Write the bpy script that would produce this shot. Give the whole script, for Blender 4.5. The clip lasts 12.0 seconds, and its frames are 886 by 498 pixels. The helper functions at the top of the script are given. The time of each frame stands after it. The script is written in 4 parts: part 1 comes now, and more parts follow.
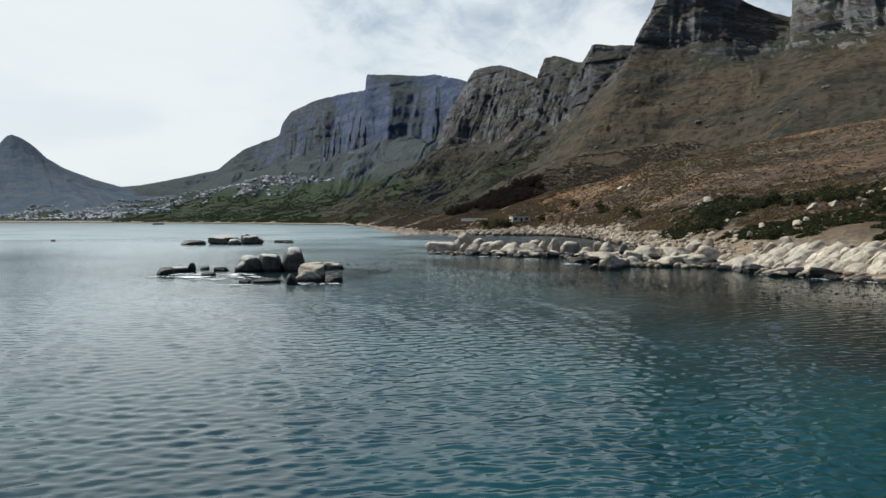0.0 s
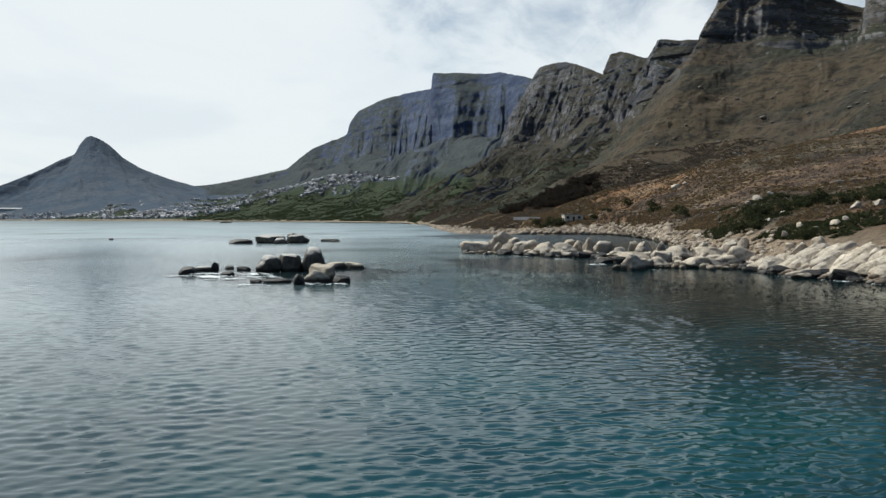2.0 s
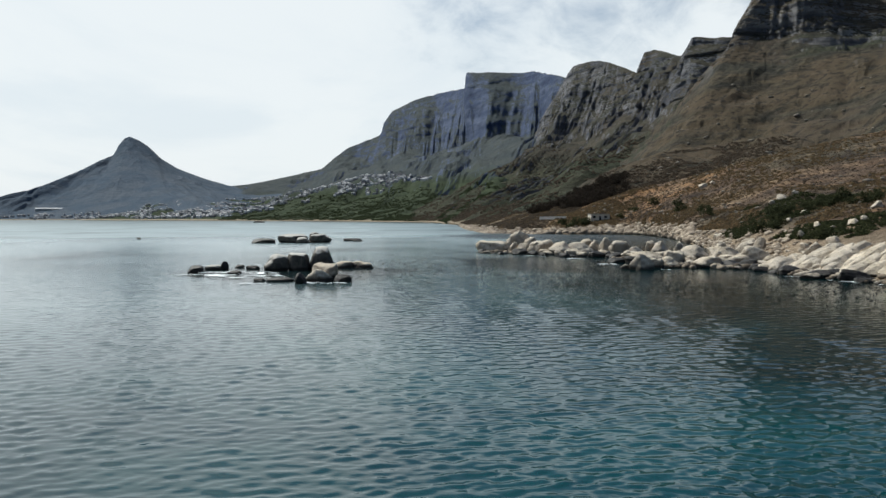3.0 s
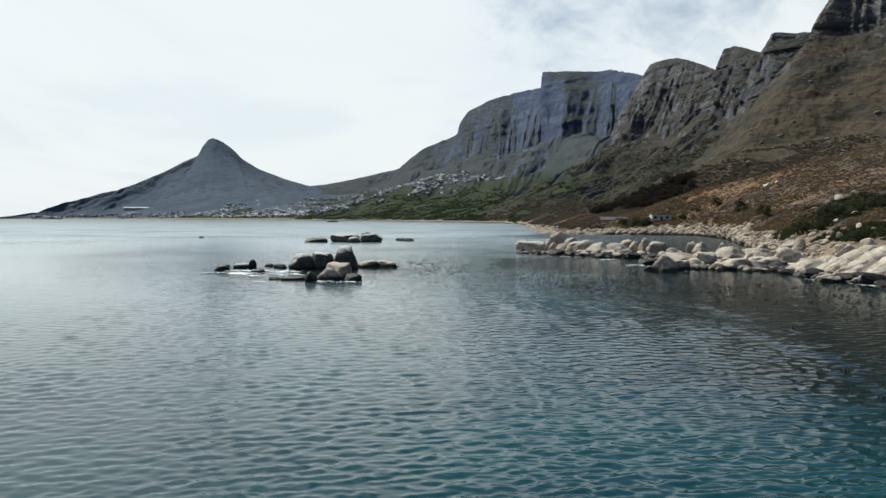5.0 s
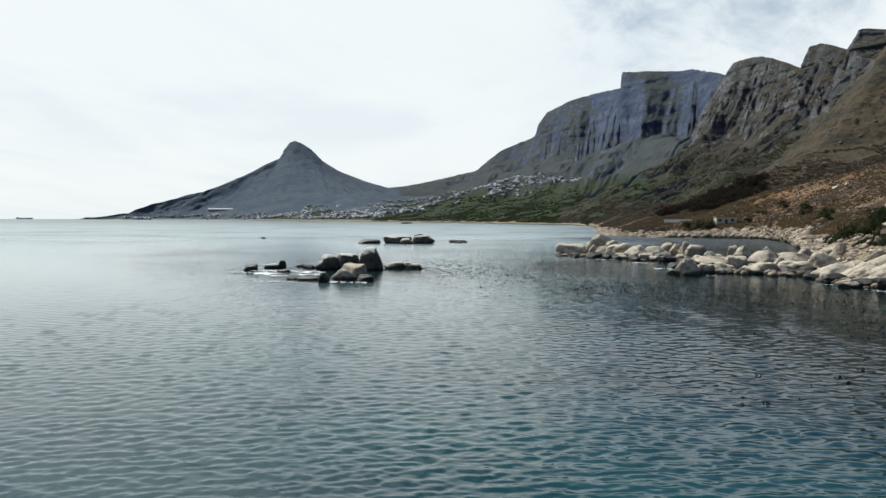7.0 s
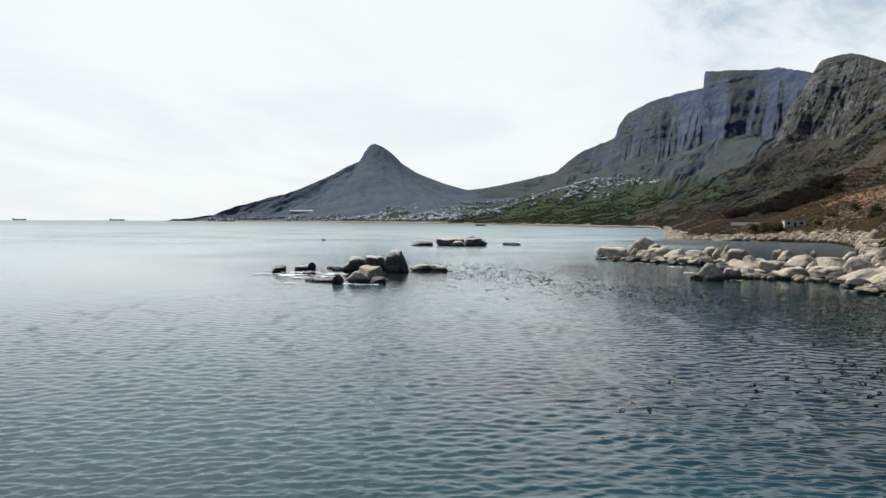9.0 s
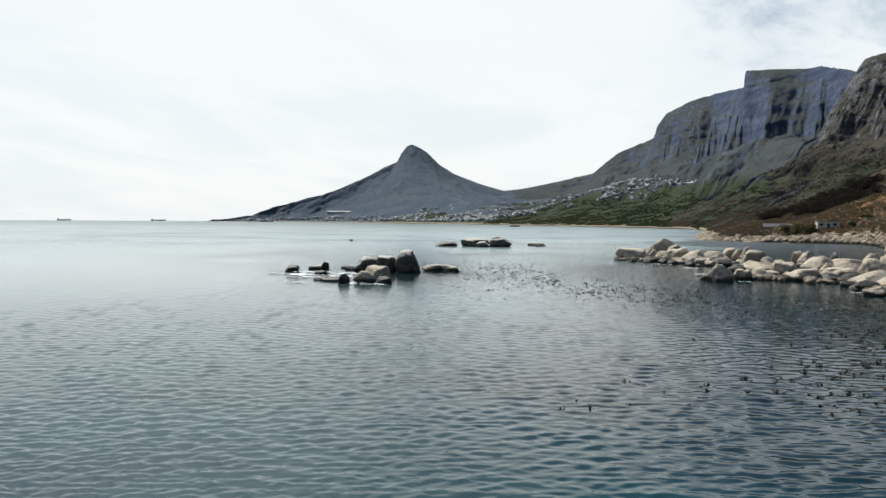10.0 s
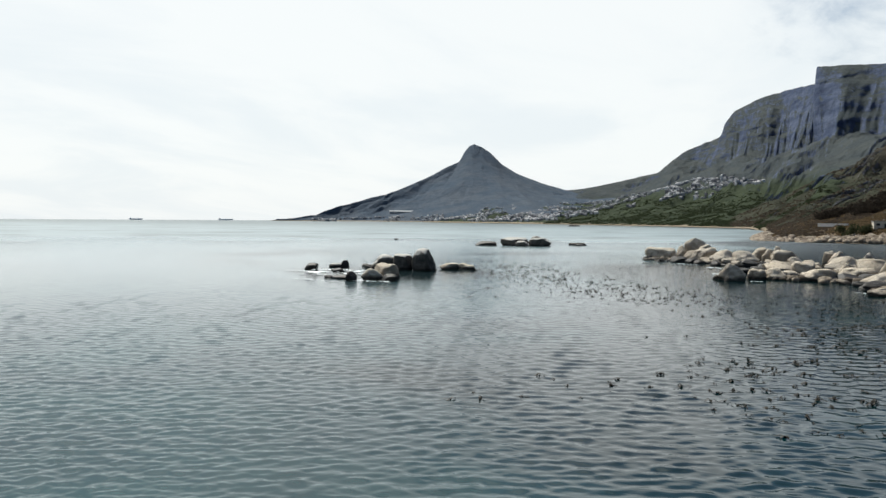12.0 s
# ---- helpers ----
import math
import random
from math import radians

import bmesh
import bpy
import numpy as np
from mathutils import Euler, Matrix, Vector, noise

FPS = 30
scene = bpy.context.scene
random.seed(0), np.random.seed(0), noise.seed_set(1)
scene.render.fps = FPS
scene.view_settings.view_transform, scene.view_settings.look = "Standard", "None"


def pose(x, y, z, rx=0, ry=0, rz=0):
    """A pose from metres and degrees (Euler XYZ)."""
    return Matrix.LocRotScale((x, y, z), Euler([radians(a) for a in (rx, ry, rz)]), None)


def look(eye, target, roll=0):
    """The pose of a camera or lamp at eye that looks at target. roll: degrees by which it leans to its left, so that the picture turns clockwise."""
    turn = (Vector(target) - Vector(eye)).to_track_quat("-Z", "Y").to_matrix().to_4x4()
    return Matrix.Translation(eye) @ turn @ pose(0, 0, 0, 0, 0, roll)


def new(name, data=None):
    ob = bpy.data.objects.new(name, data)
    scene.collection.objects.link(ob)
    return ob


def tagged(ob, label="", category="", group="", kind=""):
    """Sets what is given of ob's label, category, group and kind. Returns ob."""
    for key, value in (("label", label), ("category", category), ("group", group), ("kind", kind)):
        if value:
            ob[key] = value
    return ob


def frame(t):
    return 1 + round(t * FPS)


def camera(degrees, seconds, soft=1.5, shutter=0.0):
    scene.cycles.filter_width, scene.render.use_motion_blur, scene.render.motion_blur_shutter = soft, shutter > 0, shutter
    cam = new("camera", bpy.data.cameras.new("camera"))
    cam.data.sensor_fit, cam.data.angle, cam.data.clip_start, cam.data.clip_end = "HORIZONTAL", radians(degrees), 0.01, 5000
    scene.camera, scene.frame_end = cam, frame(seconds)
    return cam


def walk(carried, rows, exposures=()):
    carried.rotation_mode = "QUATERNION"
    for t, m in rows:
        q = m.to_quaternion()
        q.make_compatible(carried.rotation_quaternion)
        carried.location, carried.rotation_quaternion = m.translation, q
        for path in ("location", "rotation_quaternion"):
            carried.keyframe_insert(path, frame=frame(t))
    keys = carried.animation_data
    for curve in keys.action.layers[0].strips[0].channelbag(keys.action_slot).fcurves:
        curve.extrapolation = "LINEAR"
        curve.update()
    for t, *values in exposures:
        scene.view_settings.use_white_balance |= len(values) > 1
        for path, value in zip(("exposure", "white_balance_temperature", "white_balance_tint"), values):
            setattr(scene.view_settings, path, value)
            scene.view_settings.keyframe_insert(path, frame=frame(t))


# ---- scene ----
cam = camera(53.4, 12.0)
PATH = [
    (0, (0.00, 0.00, 8.51), (-0.89, 99.93, 4.98), -0.16),
    (0.5, (2.03, 0.28, 8.77), (-0.76, 100.17, 5.13), -0.20),
    (1, (3.90, 0.44, 8.85), (-0.80, 100.26, 5.15), -0.25),
    (1.5, (5.87, 0.60, 8.84), (-0.77, 100.31, 5.12), -0.24),
    (2, (7.93, 0.65, 8.82), (-0.63, 100.22, 5.09), -0.23),
    (2.5, (10.02, 0.87, 8.78), (-0.47, 100.25, 5.02), -0.22),
    (3, (12.31, 1.20, 8.75), (-0.14, 100.35, 5.00), -0.24),
    (5, (21.42, 2.02, 8.77), (0.33, 99.70, 5.03), -0.10),
    (5.5, (23.77, 2.19, 8.81), (0.43, 99.35, 5.09), -0.07),
    (6, (26.17, 2.39, 8.82), (0.67, 99.01, 5.14), -0.00),
    (6.5, (28.52, 2.59, 8.85), (0.82, 98.60, 5.24), 0.05),
    (7, (30.87, 2.83, 8.87), (1.09, 98.23, 5.33), 0.08),
    (9, (40.10, 5.02, 9.05), (1.80, 97.33, 5.73), 0.18),
    (9.5, (42.44, 5.61, 9.04), (2.08, 97.05, 5.79), 0.22),
    (10, (44.59, 6.13, 9.00), (2.38, 96.73, 5.75), 0.27),
    (10.5, (46.73, 6.64, 8.95), (2.69, 96.36, 5.70), 0.29),
    (11, (48.80, 7.22, 8.94), (3.03, 96.07, 5.67), 0.31),
    (11.5, (50.89, 7.83, 8.89), (3.47, 95.81, 5.60), 0.32),
    (12, (52.74, 8.52, 8.90), (4.09, 95.82, 5.58), 0.34),
]
walk(cam, [(t, look(eye, target, roll)) for t, eye, target, roll in PATH], [(0, -0.06, 6200, 6), (6, 0.02, 6250, 6), (12, 0.08, 6400, 7)])

# ---- light: afternoon sun through thin high cloud ----
SUN_AZ, SUN_EL = radians(54), radians(50)      # azimuth to the left of +y
sun_way = Vector((-math.sin(SUN_AZ) * math.cos(SUN_EL), math.cos(SUN_AZ) * math.cos(SUN_EL), math.sin(SUN_EL)))
sun_data = bpy.data.lights.new("sun", "SUN")
sun_data.energy, sun_data.angle, sun_data.color = 5.0, radians(0.6), (1.0, 0.95, 0.87)
sun = new("sun", sun_data)
sun.matrix_world = look(sun_way * 100, (0, 0, 0))


class Nodes:
    """Short-hand for node trees."""

    def __init__(self, tree):
        self.tree = tree

    def add(self, kind, values=None, **settings):
        node = self.tree.nodes.new(kind)
        for key, value in settings.items():
            setattr(node, key, value)
        for key, value in (values or {}).items():
            if isinstance(value, bpy.types.NodeSocket):
                self.tree.links.new(value, node.inputs[key])
            else:
                node.inputs[key].default_value = value
        return node

    def math(self, op, a, b=0.0, clamp=False):
        return self.add("ShaderNodeMath", {0: a, 1: b}, operation=op, use_clamp=clamp).outputs[0]

    def noise(self, vector, scale, detail=4.0, rough=0.55, distortion=0.0):
        return self.add("ShaderNodeTexNoise", {"Vector": vector, "Scale": scale, "Detail": detail, "Roughness": rough, "Distortion": distortion}).outputs["Fac"]

    def steps(self, value, low, high, to_low=0.0, to_high=1.0):
        return self.add("ShaderNodeMapRange", {"Value": value, "From Min": low, "From Max": high, "To Min": to_low, "To Max": to_high}, interpolation_type="SMOOTHSTEP").outputs[0]

    def mix(self, fac, a, b, blend="MIX"):
        node = self.add("ShaderNodeMix", data_type="RGBA", blend_type=blend)
        for index, value in ((0, fac), (6, a), (7, b)):
            if isinstance(value, bpy.types.NodeSocket):
                self.tree.links.new(value, node.inputs[index])
            else:
                node.inputs[index].default_value = value if index == 0 else (*value, 1.0)[:4]
        return node.outputs[2]

    def scaled(self, vector, scale, turn=0.0):
        return self.add("ShaderNodeMapping", {"Vector": vector, "Scale": scale, "Rotation": (0, 0, turn)}).outputs[0]


world = bpy.data.worlds.new("sky")
scene.world = world
world.use_nodes = True
world.node_tree.nodes.clear()
w = Nodes(world.node_tree)
sky = w.add("ShaderNodeTexSky", sky_type="NISHITA", sun_disc=False, sun_elevation=SUN_EL, sun_rotation=-SUN_AZ, air_density=1.0, dust_density=1.6, ozone_density=1.0)
way = w.add("ShaderNodeTexCoord").outputs["Generated"]
axes = w.add("ShaderNodeSeparateXYZ", {0: way})
rise = w.math("MAXIMUM", axes.outputs[2], 0.0)
# the cloud sheet lies flat overhead, so it is drawn out towards the horizon
flat = w.add("ShaderNodeCombineXYZ", {0: w.math("DIVIDE", axes.outputs[0], w.math("ADD", rise, 0.16)), 1: w.math("DIVIDE", axes.outputs[1], w.math("ADD", rise, 0.16)), 2: 0.0}).outputs[0]
streaks = w.noise(w.scaled(flat, (0.9, 0.5, 1), 0.5), 1.3, 8, 0.56, 0.5)
wisps = w.noise(w.scaled(flat, (1.6, 0.8, 1), 0.5), 3.6, 7, 0.62, 0.6)
sheet = w.math("ADD", w.math("MULTIPLY", streaks, 0.72), w.math("MULTIPLY", wisps, 0.28))
low = w.steps(rise, 0.02, 0.34, 1.0, 0.0)
# the sheet is brighter on the sun's side
side = w.add("ShaderNodeVectorMath", {0: way, 1: tuple(sun_way)}, operation="DOT_PRODUCT").outputs["Value"]
# overhead, away from the sun, the sheet breaks up into clear sky
clear = w.math("MULTIPLY", w.math("MULTIPLY", w.steps(rise, 0.25, 0.50), w.steps(side, 0.985, 0.80)), 0.30)
cover = w.steps(w.math("ADD", w.math("ADD", w.math("SUBTRACT", sheet, clear), w.math("MULTIPLY", low, 0.26)), w.math("MULTIPLY", w.math("SUBTRACT", side, 0.62), 0.45)), 0.33, 0.58)
bright = w.steps(side, -0.65, 0.25, 0.12, 1.0)
grey = w.mix(w.steps(streaks, 0.36, 0.60), (0.84, 0.875, 0.90), (0.93, 0.94, 0.94))
veil = w.steps(side, 0.86, 1.0, 1.0, 2.2)
cloud = w.mix(1.0, w.mix(bright, (0.0, 0.0, 0.0), grey), w.add("ShaderNodeCombineColor", {0: veil, 1: veil, 2: veil}).outputs[0], "MULTIPLY")
blue = w.mix(0.084, (0, 0, 0), sky.outputs[0])
glow = w.add("ShaderNodeBackground", {"Color": w.mix(w.math("MULTIPLY", cover, 0.93), blue, cloud), "Strength": 1.0})
w.tree.links.new(glow.outputs[0], w.add("ShaderNodeOutputWorld").inputs[0])


# ---- materials ----
def material(name, base, rough=0.9, spec=0.3, bump=None, strength=0.3, distance=1.0):
    """base is a function of (nodes, position) that returns a colour socket; bump one that returns heights."""
    mat = bpy.data.materials.new(name)
    mat.use_nodes = True
    mat.node_tree.nodes.clear()
    n = Nodes(mat.node_tree)
    place = n.add("ShaderNodeNewGeometry")
    spot = place.outputs["Position"]
    shader = n.add("ShaderNodeBsdfPrincipled", {"Specular IOR Level": spec})
    colour = base(n, spot, place)
    for key, value in (("Base Color", colour), ("Roughness", rough(n, spot, place) if callable(rough) else rough)):
        if isinstance(value, bpy.types.NodeSocket):
            n.tree.links.new(value, shader.inputs[key])
        else:
            shader.inputs[key].default_value = value if key == "Roughness" else (*value, 1.0)
    if bump:
        relief = n.add("ShaderNodeBump", {"Height": bump(n, spot, place), "Strength": strength, "Distance": distance})
        n.tree.links.new(relief.outputs[0], shader.inputs["Normal"])
    n.tree.links.new(shader.outputs[0], n.add("ShaderNodeOutputMaterial").inputs[0])
    return mat


def granite_colour(n, p, g):
    own = n.add("ShaderNodeObjectInfo")
    shift = n.add("ShaderNodeVectorMath", {0: p, 1: n.add("ShaderNodeCombineXYZ", {0: n.math("MULTIPLY", own.outputs["Random"], 90.0), 1: 0.0, 2: 0.0}).outputs[0]}, operation="ADD").outputs[0]
    c = n.mix(n.steps(n.noise(shift, 0.35, 5, 0.6), 0.35, 0.65), (0.47, 0.395, 0.29), (0.64, 0.56, 0.44))
    c = n.mix(n.math("MULTIPLY", n.steps(n.noise(shift, 0.8, 6, 0.65), 0.52, 0.66), 0.6), c, (0.20, 0.185, 0.165))
    c = n.mix(n.math("MULTIPLY", own.outputs["Random"], 0.35), c, (0.36, 0.335, 0.30))
    c = n.mix(n.math("MULTIPLY", n.steps(n.noise(shift, 14.0, 3, 0.7), 0.45, 0.75), 0.35), c, (0.25, 0.22, 0.19))
    # run-off streaks down the flanks
    streak = n.steps(n.noise(n.scaled(shift, (2.2, 2.2, 0.18)), 1.0, 4, 0.6), 0.55, 0.72)
    c = n.mix(n.math("MULTIPLY", streak, 0.6), c, (0.10, 0.09, 0.08))
    # flanks browned by how they face: the shade of the sides painted in
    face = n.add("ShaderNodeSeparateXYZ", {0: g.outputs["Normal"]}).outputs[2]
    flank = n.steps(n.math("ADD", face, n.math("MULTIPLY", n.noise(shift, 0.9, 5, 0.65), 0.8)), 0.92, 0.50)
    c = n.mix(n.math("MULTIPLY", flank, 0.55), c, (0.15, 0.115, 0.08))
    # dark weed and wet rock up to the tide mark
    height = n.add("ShaderNodeSeparateXYZ", {0: p}).outputs[2]
    tide = n.math("ADD", height, n.math("MULTIPLY", n.noise(p, 0.6, 4), -1.5))
    return n.mix(n.steps(tide, -0.50, 0.20, 1.0, 0.0), c, (0.030, 0.025, 0.019))


def granite_bump(n, p, g):
    return n.math("ADD", n.noise(p, 1.1, 8, 0.62), n.math("MULTIPLY", n.noise(p, 9.0, 4, 0.6), 0.25))


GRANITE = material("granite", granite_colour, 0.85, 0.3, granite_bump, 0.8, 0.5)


def pale_top_colour(n, p, g):
    """Dark weathered rock of the islet, whiter on its upper faces."""
    c = n.mix(n.steps(n.noise(p, 0.7, 6, 0.65), 0.36, 0.66), (0.046, 0.042, 0.036), (0.115, 0.102, 0.085))
    streak = n.steps(n.noise(n.scaled(p, (1.6, 1.6, 0.2)), 1.0, 4, 0.6), 0.50, 0.70)
    c = n.mix(n.math("MULTIPLY", streak, 0.35), c, (0.20, 0.18, 0.15))
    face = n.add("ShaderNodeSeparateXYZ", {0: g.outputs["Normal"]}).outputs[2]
    top_mask = n.steps(n.math("ADD", face, n.math("MULTIPLY", n.noise(p, 0.9, 5, 0.65), 0.7)), 0.86, 1.10)
    c = n.mix(top_mask, c, (0.45, 0.43, 0.39))
    height = n.add("ShaderNodeSeparateXYZ", {0: p}).outputs[2]
    tide = n.math("ADD", height, n.math("MULTIPLY", n.noise(p, 0.6, 4), -1.1))
    return n.mix(n.steps(tide, -0.35, 0.15, 1.0, 0.0), c, (0.020, 0.018, 0.015))


PALE_TOP = material("pale_topped_rock", pale_top_colour, 0.85, 0.3, granite_bump, 0.6, 0.35)


def wet_colour(n, p, g):
    c = n.mix(n.steps(n.noise(p, 0.8, 5), 0.35, 0.7), (0.010, 0.009, 0.008), (0.026, 0.023, 0.018))
    height = n.add("ShaderNodeSeparateXYZ", {0: p}).outputs[2]
    up = n.math("ADD", height, n.math("MULTIPLY", n.noise(p, 1.1, 4), -0.9))
    return n.mix(n.steps(up, 0.6, 1.1), c, (0.050, 0.044, 0.036))


WET_ROCK = material("wet_rock", wet_colour, 0.62, 0.3, granite_bump, 0.5, 0.3)


def slope_colour(dark, mid_a, mid_b, warm, olive, pale, rust):
    """Dry coastal scrub with bare soil, grass and outcrops of rock, drawn out in bands along the slope."""
    def colour(n, p, g):
        lie = n.scaled(p, (0.45, 1.0, 2.2), -0.55)
        big = n.noise(lie, 0.0065, 7, 0.62, 0.6)
        mid = n.noise(lie, 0.026, 7, 0.64, 0.4)
        fine = n.noise(p, 0.16, 7, 0.70)
        tiny = n.noise(p, 0.9, 4, 0.7)
        c = n.mix(n.steps(mid, 0.40, 0.60), mid_a, mid_b)
        c = n.mix(n.math("MULTIPLY", n.steps(big, 0.50, 0.58), rust), c, warm)
        c = n.mix(n.math("MULTIPLY", n.steps(big, 0.49, 0.41), 0.85), c, olive)
        c = n.mix(n.math("MULTIPLY", n.steps(mid, 0.55, 0.66), 0.55), c, pale)
        c = n.mix(n.math("MULTIPLY", n.steps(mid, 0.46, 0.36), 0.75), c, dark)
        c = n.mix(n.math("MULTIPLY", n.steps(fine, 0.53, 0.66), 0.5), c, pale)
        c = n.mix(n.math("MULTIPLY", n.steps(fine, 0.50, 0.39), 0.85), c, dark)
        c = n.mix(n.math("MULTIPLY", n.steps(tiny, 0.56, 0.74), 0.4), c, pale)
        height = n.add("ShaderNodeSeparateXYZ", {0: p}).outputs[2]
        beach = n.steps(n.math("ADD", height, n.math("MULTIPLY", mid, -3.0)), 2.0, 6.5, 1.0, 0.0)
        c = n.mix(n.math("MULTIPLY", beach, 0.8), c, n.mix(n.steps(tiny, 0.35, 0.65), (0.20, 0.155, 0.105), (0.34, 0.27, 0.19)))
        # bare rock where it is steep
        steep = n.steps(n.math("ADD", n.add("ShaderNodeSeparateXYZ", {0: g.outputs["True Normal"]}).outputs[2], n.math("MULTIPLY", fine, 0.16)), 0.74, 0.57)
        bands = n.noise(n.scaled(p, (0.010, 0.010, 0.10)), 1.0, 8, 0.68)
        rock = n.mix(n.steps(bands, 0.38, 0.62), (0.080, 0.081, 0.090), (0.210, 0.204, 0.196))
        # loose slopes keep their scrub; only the high cliffs are bare
        return n.mix(n.math("MULTIPLY", steep, n.steps(height, 110.0, 175.0)), c, rock)
    return colour


def hill_bump(n, p, g):
    return n.math("ADD", n.noise(p, 0.12, 8, 0.68), n.math("MULTIPLY", n.noise(p, 0.9, 5, 0.65), 0.35))


HILL = material("scrub_hillside", slope_colour((0.024, 0.024, 0.020), (0.047, 0.047, 0.035), (0.066, 0.054, 0.041), (0.104, 0.074, 0.042), (0.038, 0.046, 0.028), (0.094, 0.078, 0.055), 0.5), 0.95, 0.1, hill_bump, 0.9, 5.0)
SOIL = material("rusty_soil", slope_colour((0.029, 0.023, 0.019), (0.083, 0.058, 0.042), (0.125, 0.083, 0.052), (0.240, 0.137, 0.065), (0.060, 0.053, 0.035), (0.286, 0.208, 0.133), 0.85), 0.95, 0.1, hill_bump, 0.9, 3.0)


def range_colour(low_a, low_b, rock_a, rock_b, woods):
    def colour(n, p, g):
        mid = n.noise(p, 0.008, 7, 0.62, 0.3)
        fine = n.noise(p, 0.05, 6, 0.66)
        c = n.mix(n.steps(mid, 0.36, 0.64), low_a, low_b)
        c = n.mix(n.math("MULTIPLY", n.steps(fine, 0.42, 0.70), 0.6), c, tuple(0.6 * v for v in low_a))
        height = n.add("ShaderNodeSeparateXYZ", {0: p}).outputs[2]
        wood = n.steps(n.math("ADD", height, n.math("MULTIPLY", mid, -90.0)), 20.0, 80.0, 1.0, 0.0)
        c = n.mix(n.math("MULTIPLY", wood, woods), c, n.mix(n.steps(fine, 0.4, 0.6), (0.024, 0.034, 0.019), (0.040, 0.052, 0.028)))
        beach = n.steps(n.math("ADD", height, n.math("MULTIPLY", fine, -3.0)), 1.0, 3.5, 1.0, 0.0)
        c = n.mix(n.math("MULTIPLY", beach, 0.85), c, (0.30, 0.25, 0.18))
        steep = n.steps(n.add("ShaderNodeSeparateXYZ", {0: g.outputs["True Normal"]}).outputs[2], 0.68, 0.50)
        bands = n.noise(n.scaled(p, (0.004, 0.004, 0.05)), 1.0, 7, 0.66)
        rock = n.mix(n.steps(bands, 0.36, 0.64), rock_a, rock_b)
        rock = n.mix(n.math("MULTIPLY", n.steps(n.noise(n.scaled(p, (0.012, 0.012, 0.03)), 1.0, 7, 0.7), 0.46, 0.66), 0.5), rock, tuple(0.55 * v for v in rock_a))
        return n.mix(steep, c, rock)
    return colour


def range_bump(n, p, g):
    return n.noise(p, 0.03, 9, 0.68)


RANGE = material("mountain_range", range_colour((0.046, 0.047, 0.037), (0.074, 0.064, 0.049), (0.062, 0.068, 0.084), (0.165, 0.165, 0.172), 0.5), 0.95, 0.05, range_bump, 0.8, 22.0)
# the two far landforms have distance haze painted into their blued base colours
FAR_RANGE = material("haze_blue_mountain", range_colour((0.044, 0.054, 0.058), (0.060, 0.068, 0.066), (0.042, 0.058, 0.104), (0.084, 0.104, 0.156), 1.0), 0.95, 0.05, range_bump, 0.5, 22.0)
PEAK = material("haze_blue_peak", range_colour((0.058, 0.082, 0.112), (0.084, 0.102, 0.124), (0.054, 0.076, 0.108), (0.084, 0.104, 0.132), 0.0), 0.95, 0.05, range_bump, 0.6, 26.0)


def water_colour(n, p, g):
    """Clear green-blue sea, far sheen painted in; weed beds and painted reflections thicken shorewards."""
    at = n.add("ShaderNodeSeparateXYZ", {0: p})
    beds = n.noise(p, 0.018, 5, 0.6, 0.6)
    shore = n.steps(n.math("ADD", at.outputs[0], n.math("MULTIPLY", at.outputs[1], 0.15)), 14.0, 52.0)
    # painted dark round islet and spit, in place of the rocks' dark reflections
    rock_dark = n.steps(n.add("ShaderNodeVectorMath", {0: p, 1: (-27.0, 134.0, 0.0)}, operation="DISTANCE").outputs["Value"], 10.0, 24.0, 1.0, 0.0)
    spit = n.steps(n.add("ShaderNodeVectorMath", {0: p, 1: (28.0, 168.0, 0.0)}, operation="DISTANCE").outputs["Value"], 24.0, 40.0, 0.8, 0.0)
    rock_dark = n.math("MAXIMUM", rock_dark, spit)
    # weed beds, with the dark hill's reflection painted in towards the shore
    weed_and_reflection = n.steps(n.math("ADD", beds, n.math("MAXIMUM", n.math("MULTIPLY", n.math("MULTIPLY", shore, n.steps(at.outputs[1], 28.0, 60.0, 0.35, 1.0)), 0.30), n.math("MULTIPLY", rock_dark, 0.4))), 0.54, 0.74)
    c = n.mix(n.steps(n.noise(p, 0.03, 4, 0.6), 0.42, 0.62), (0.002, 0.027, 0.034), (0.003, 0.043, 0.047))
    # out in the bay the sky's sheen is painted in, paler with distance
    pale_tone = n.steps(n.add("ShaderNodeVectorMath", {0: p, 1: (20.0, 0.0, 0.0)}, operation="DISTANCE").outputs["Value"], 30.0, 210.0)
    c = n.mix(n.math("MULTIPLY", n.math("MULTIPLY", pale_tone, n.math("MULTIPLY", n.steps(at.outputs[1], 500.0, 1500.0, 1.0, 0.3), n.steps(at.outputs[0], 0.0, 35.0, 1.0, 0.0))), n.steps(beds, 0.62, 0.42, 0.55, 1.0)), c, (0.22, 0.285, 0.30))
    return n.mix(n.math("MULTIPLY", weed_and_reflection, n.steps(at.outputs[1], 420.0, 560.0, 0.92, 0.3)), c, (0.001, 0.010, 0.012))


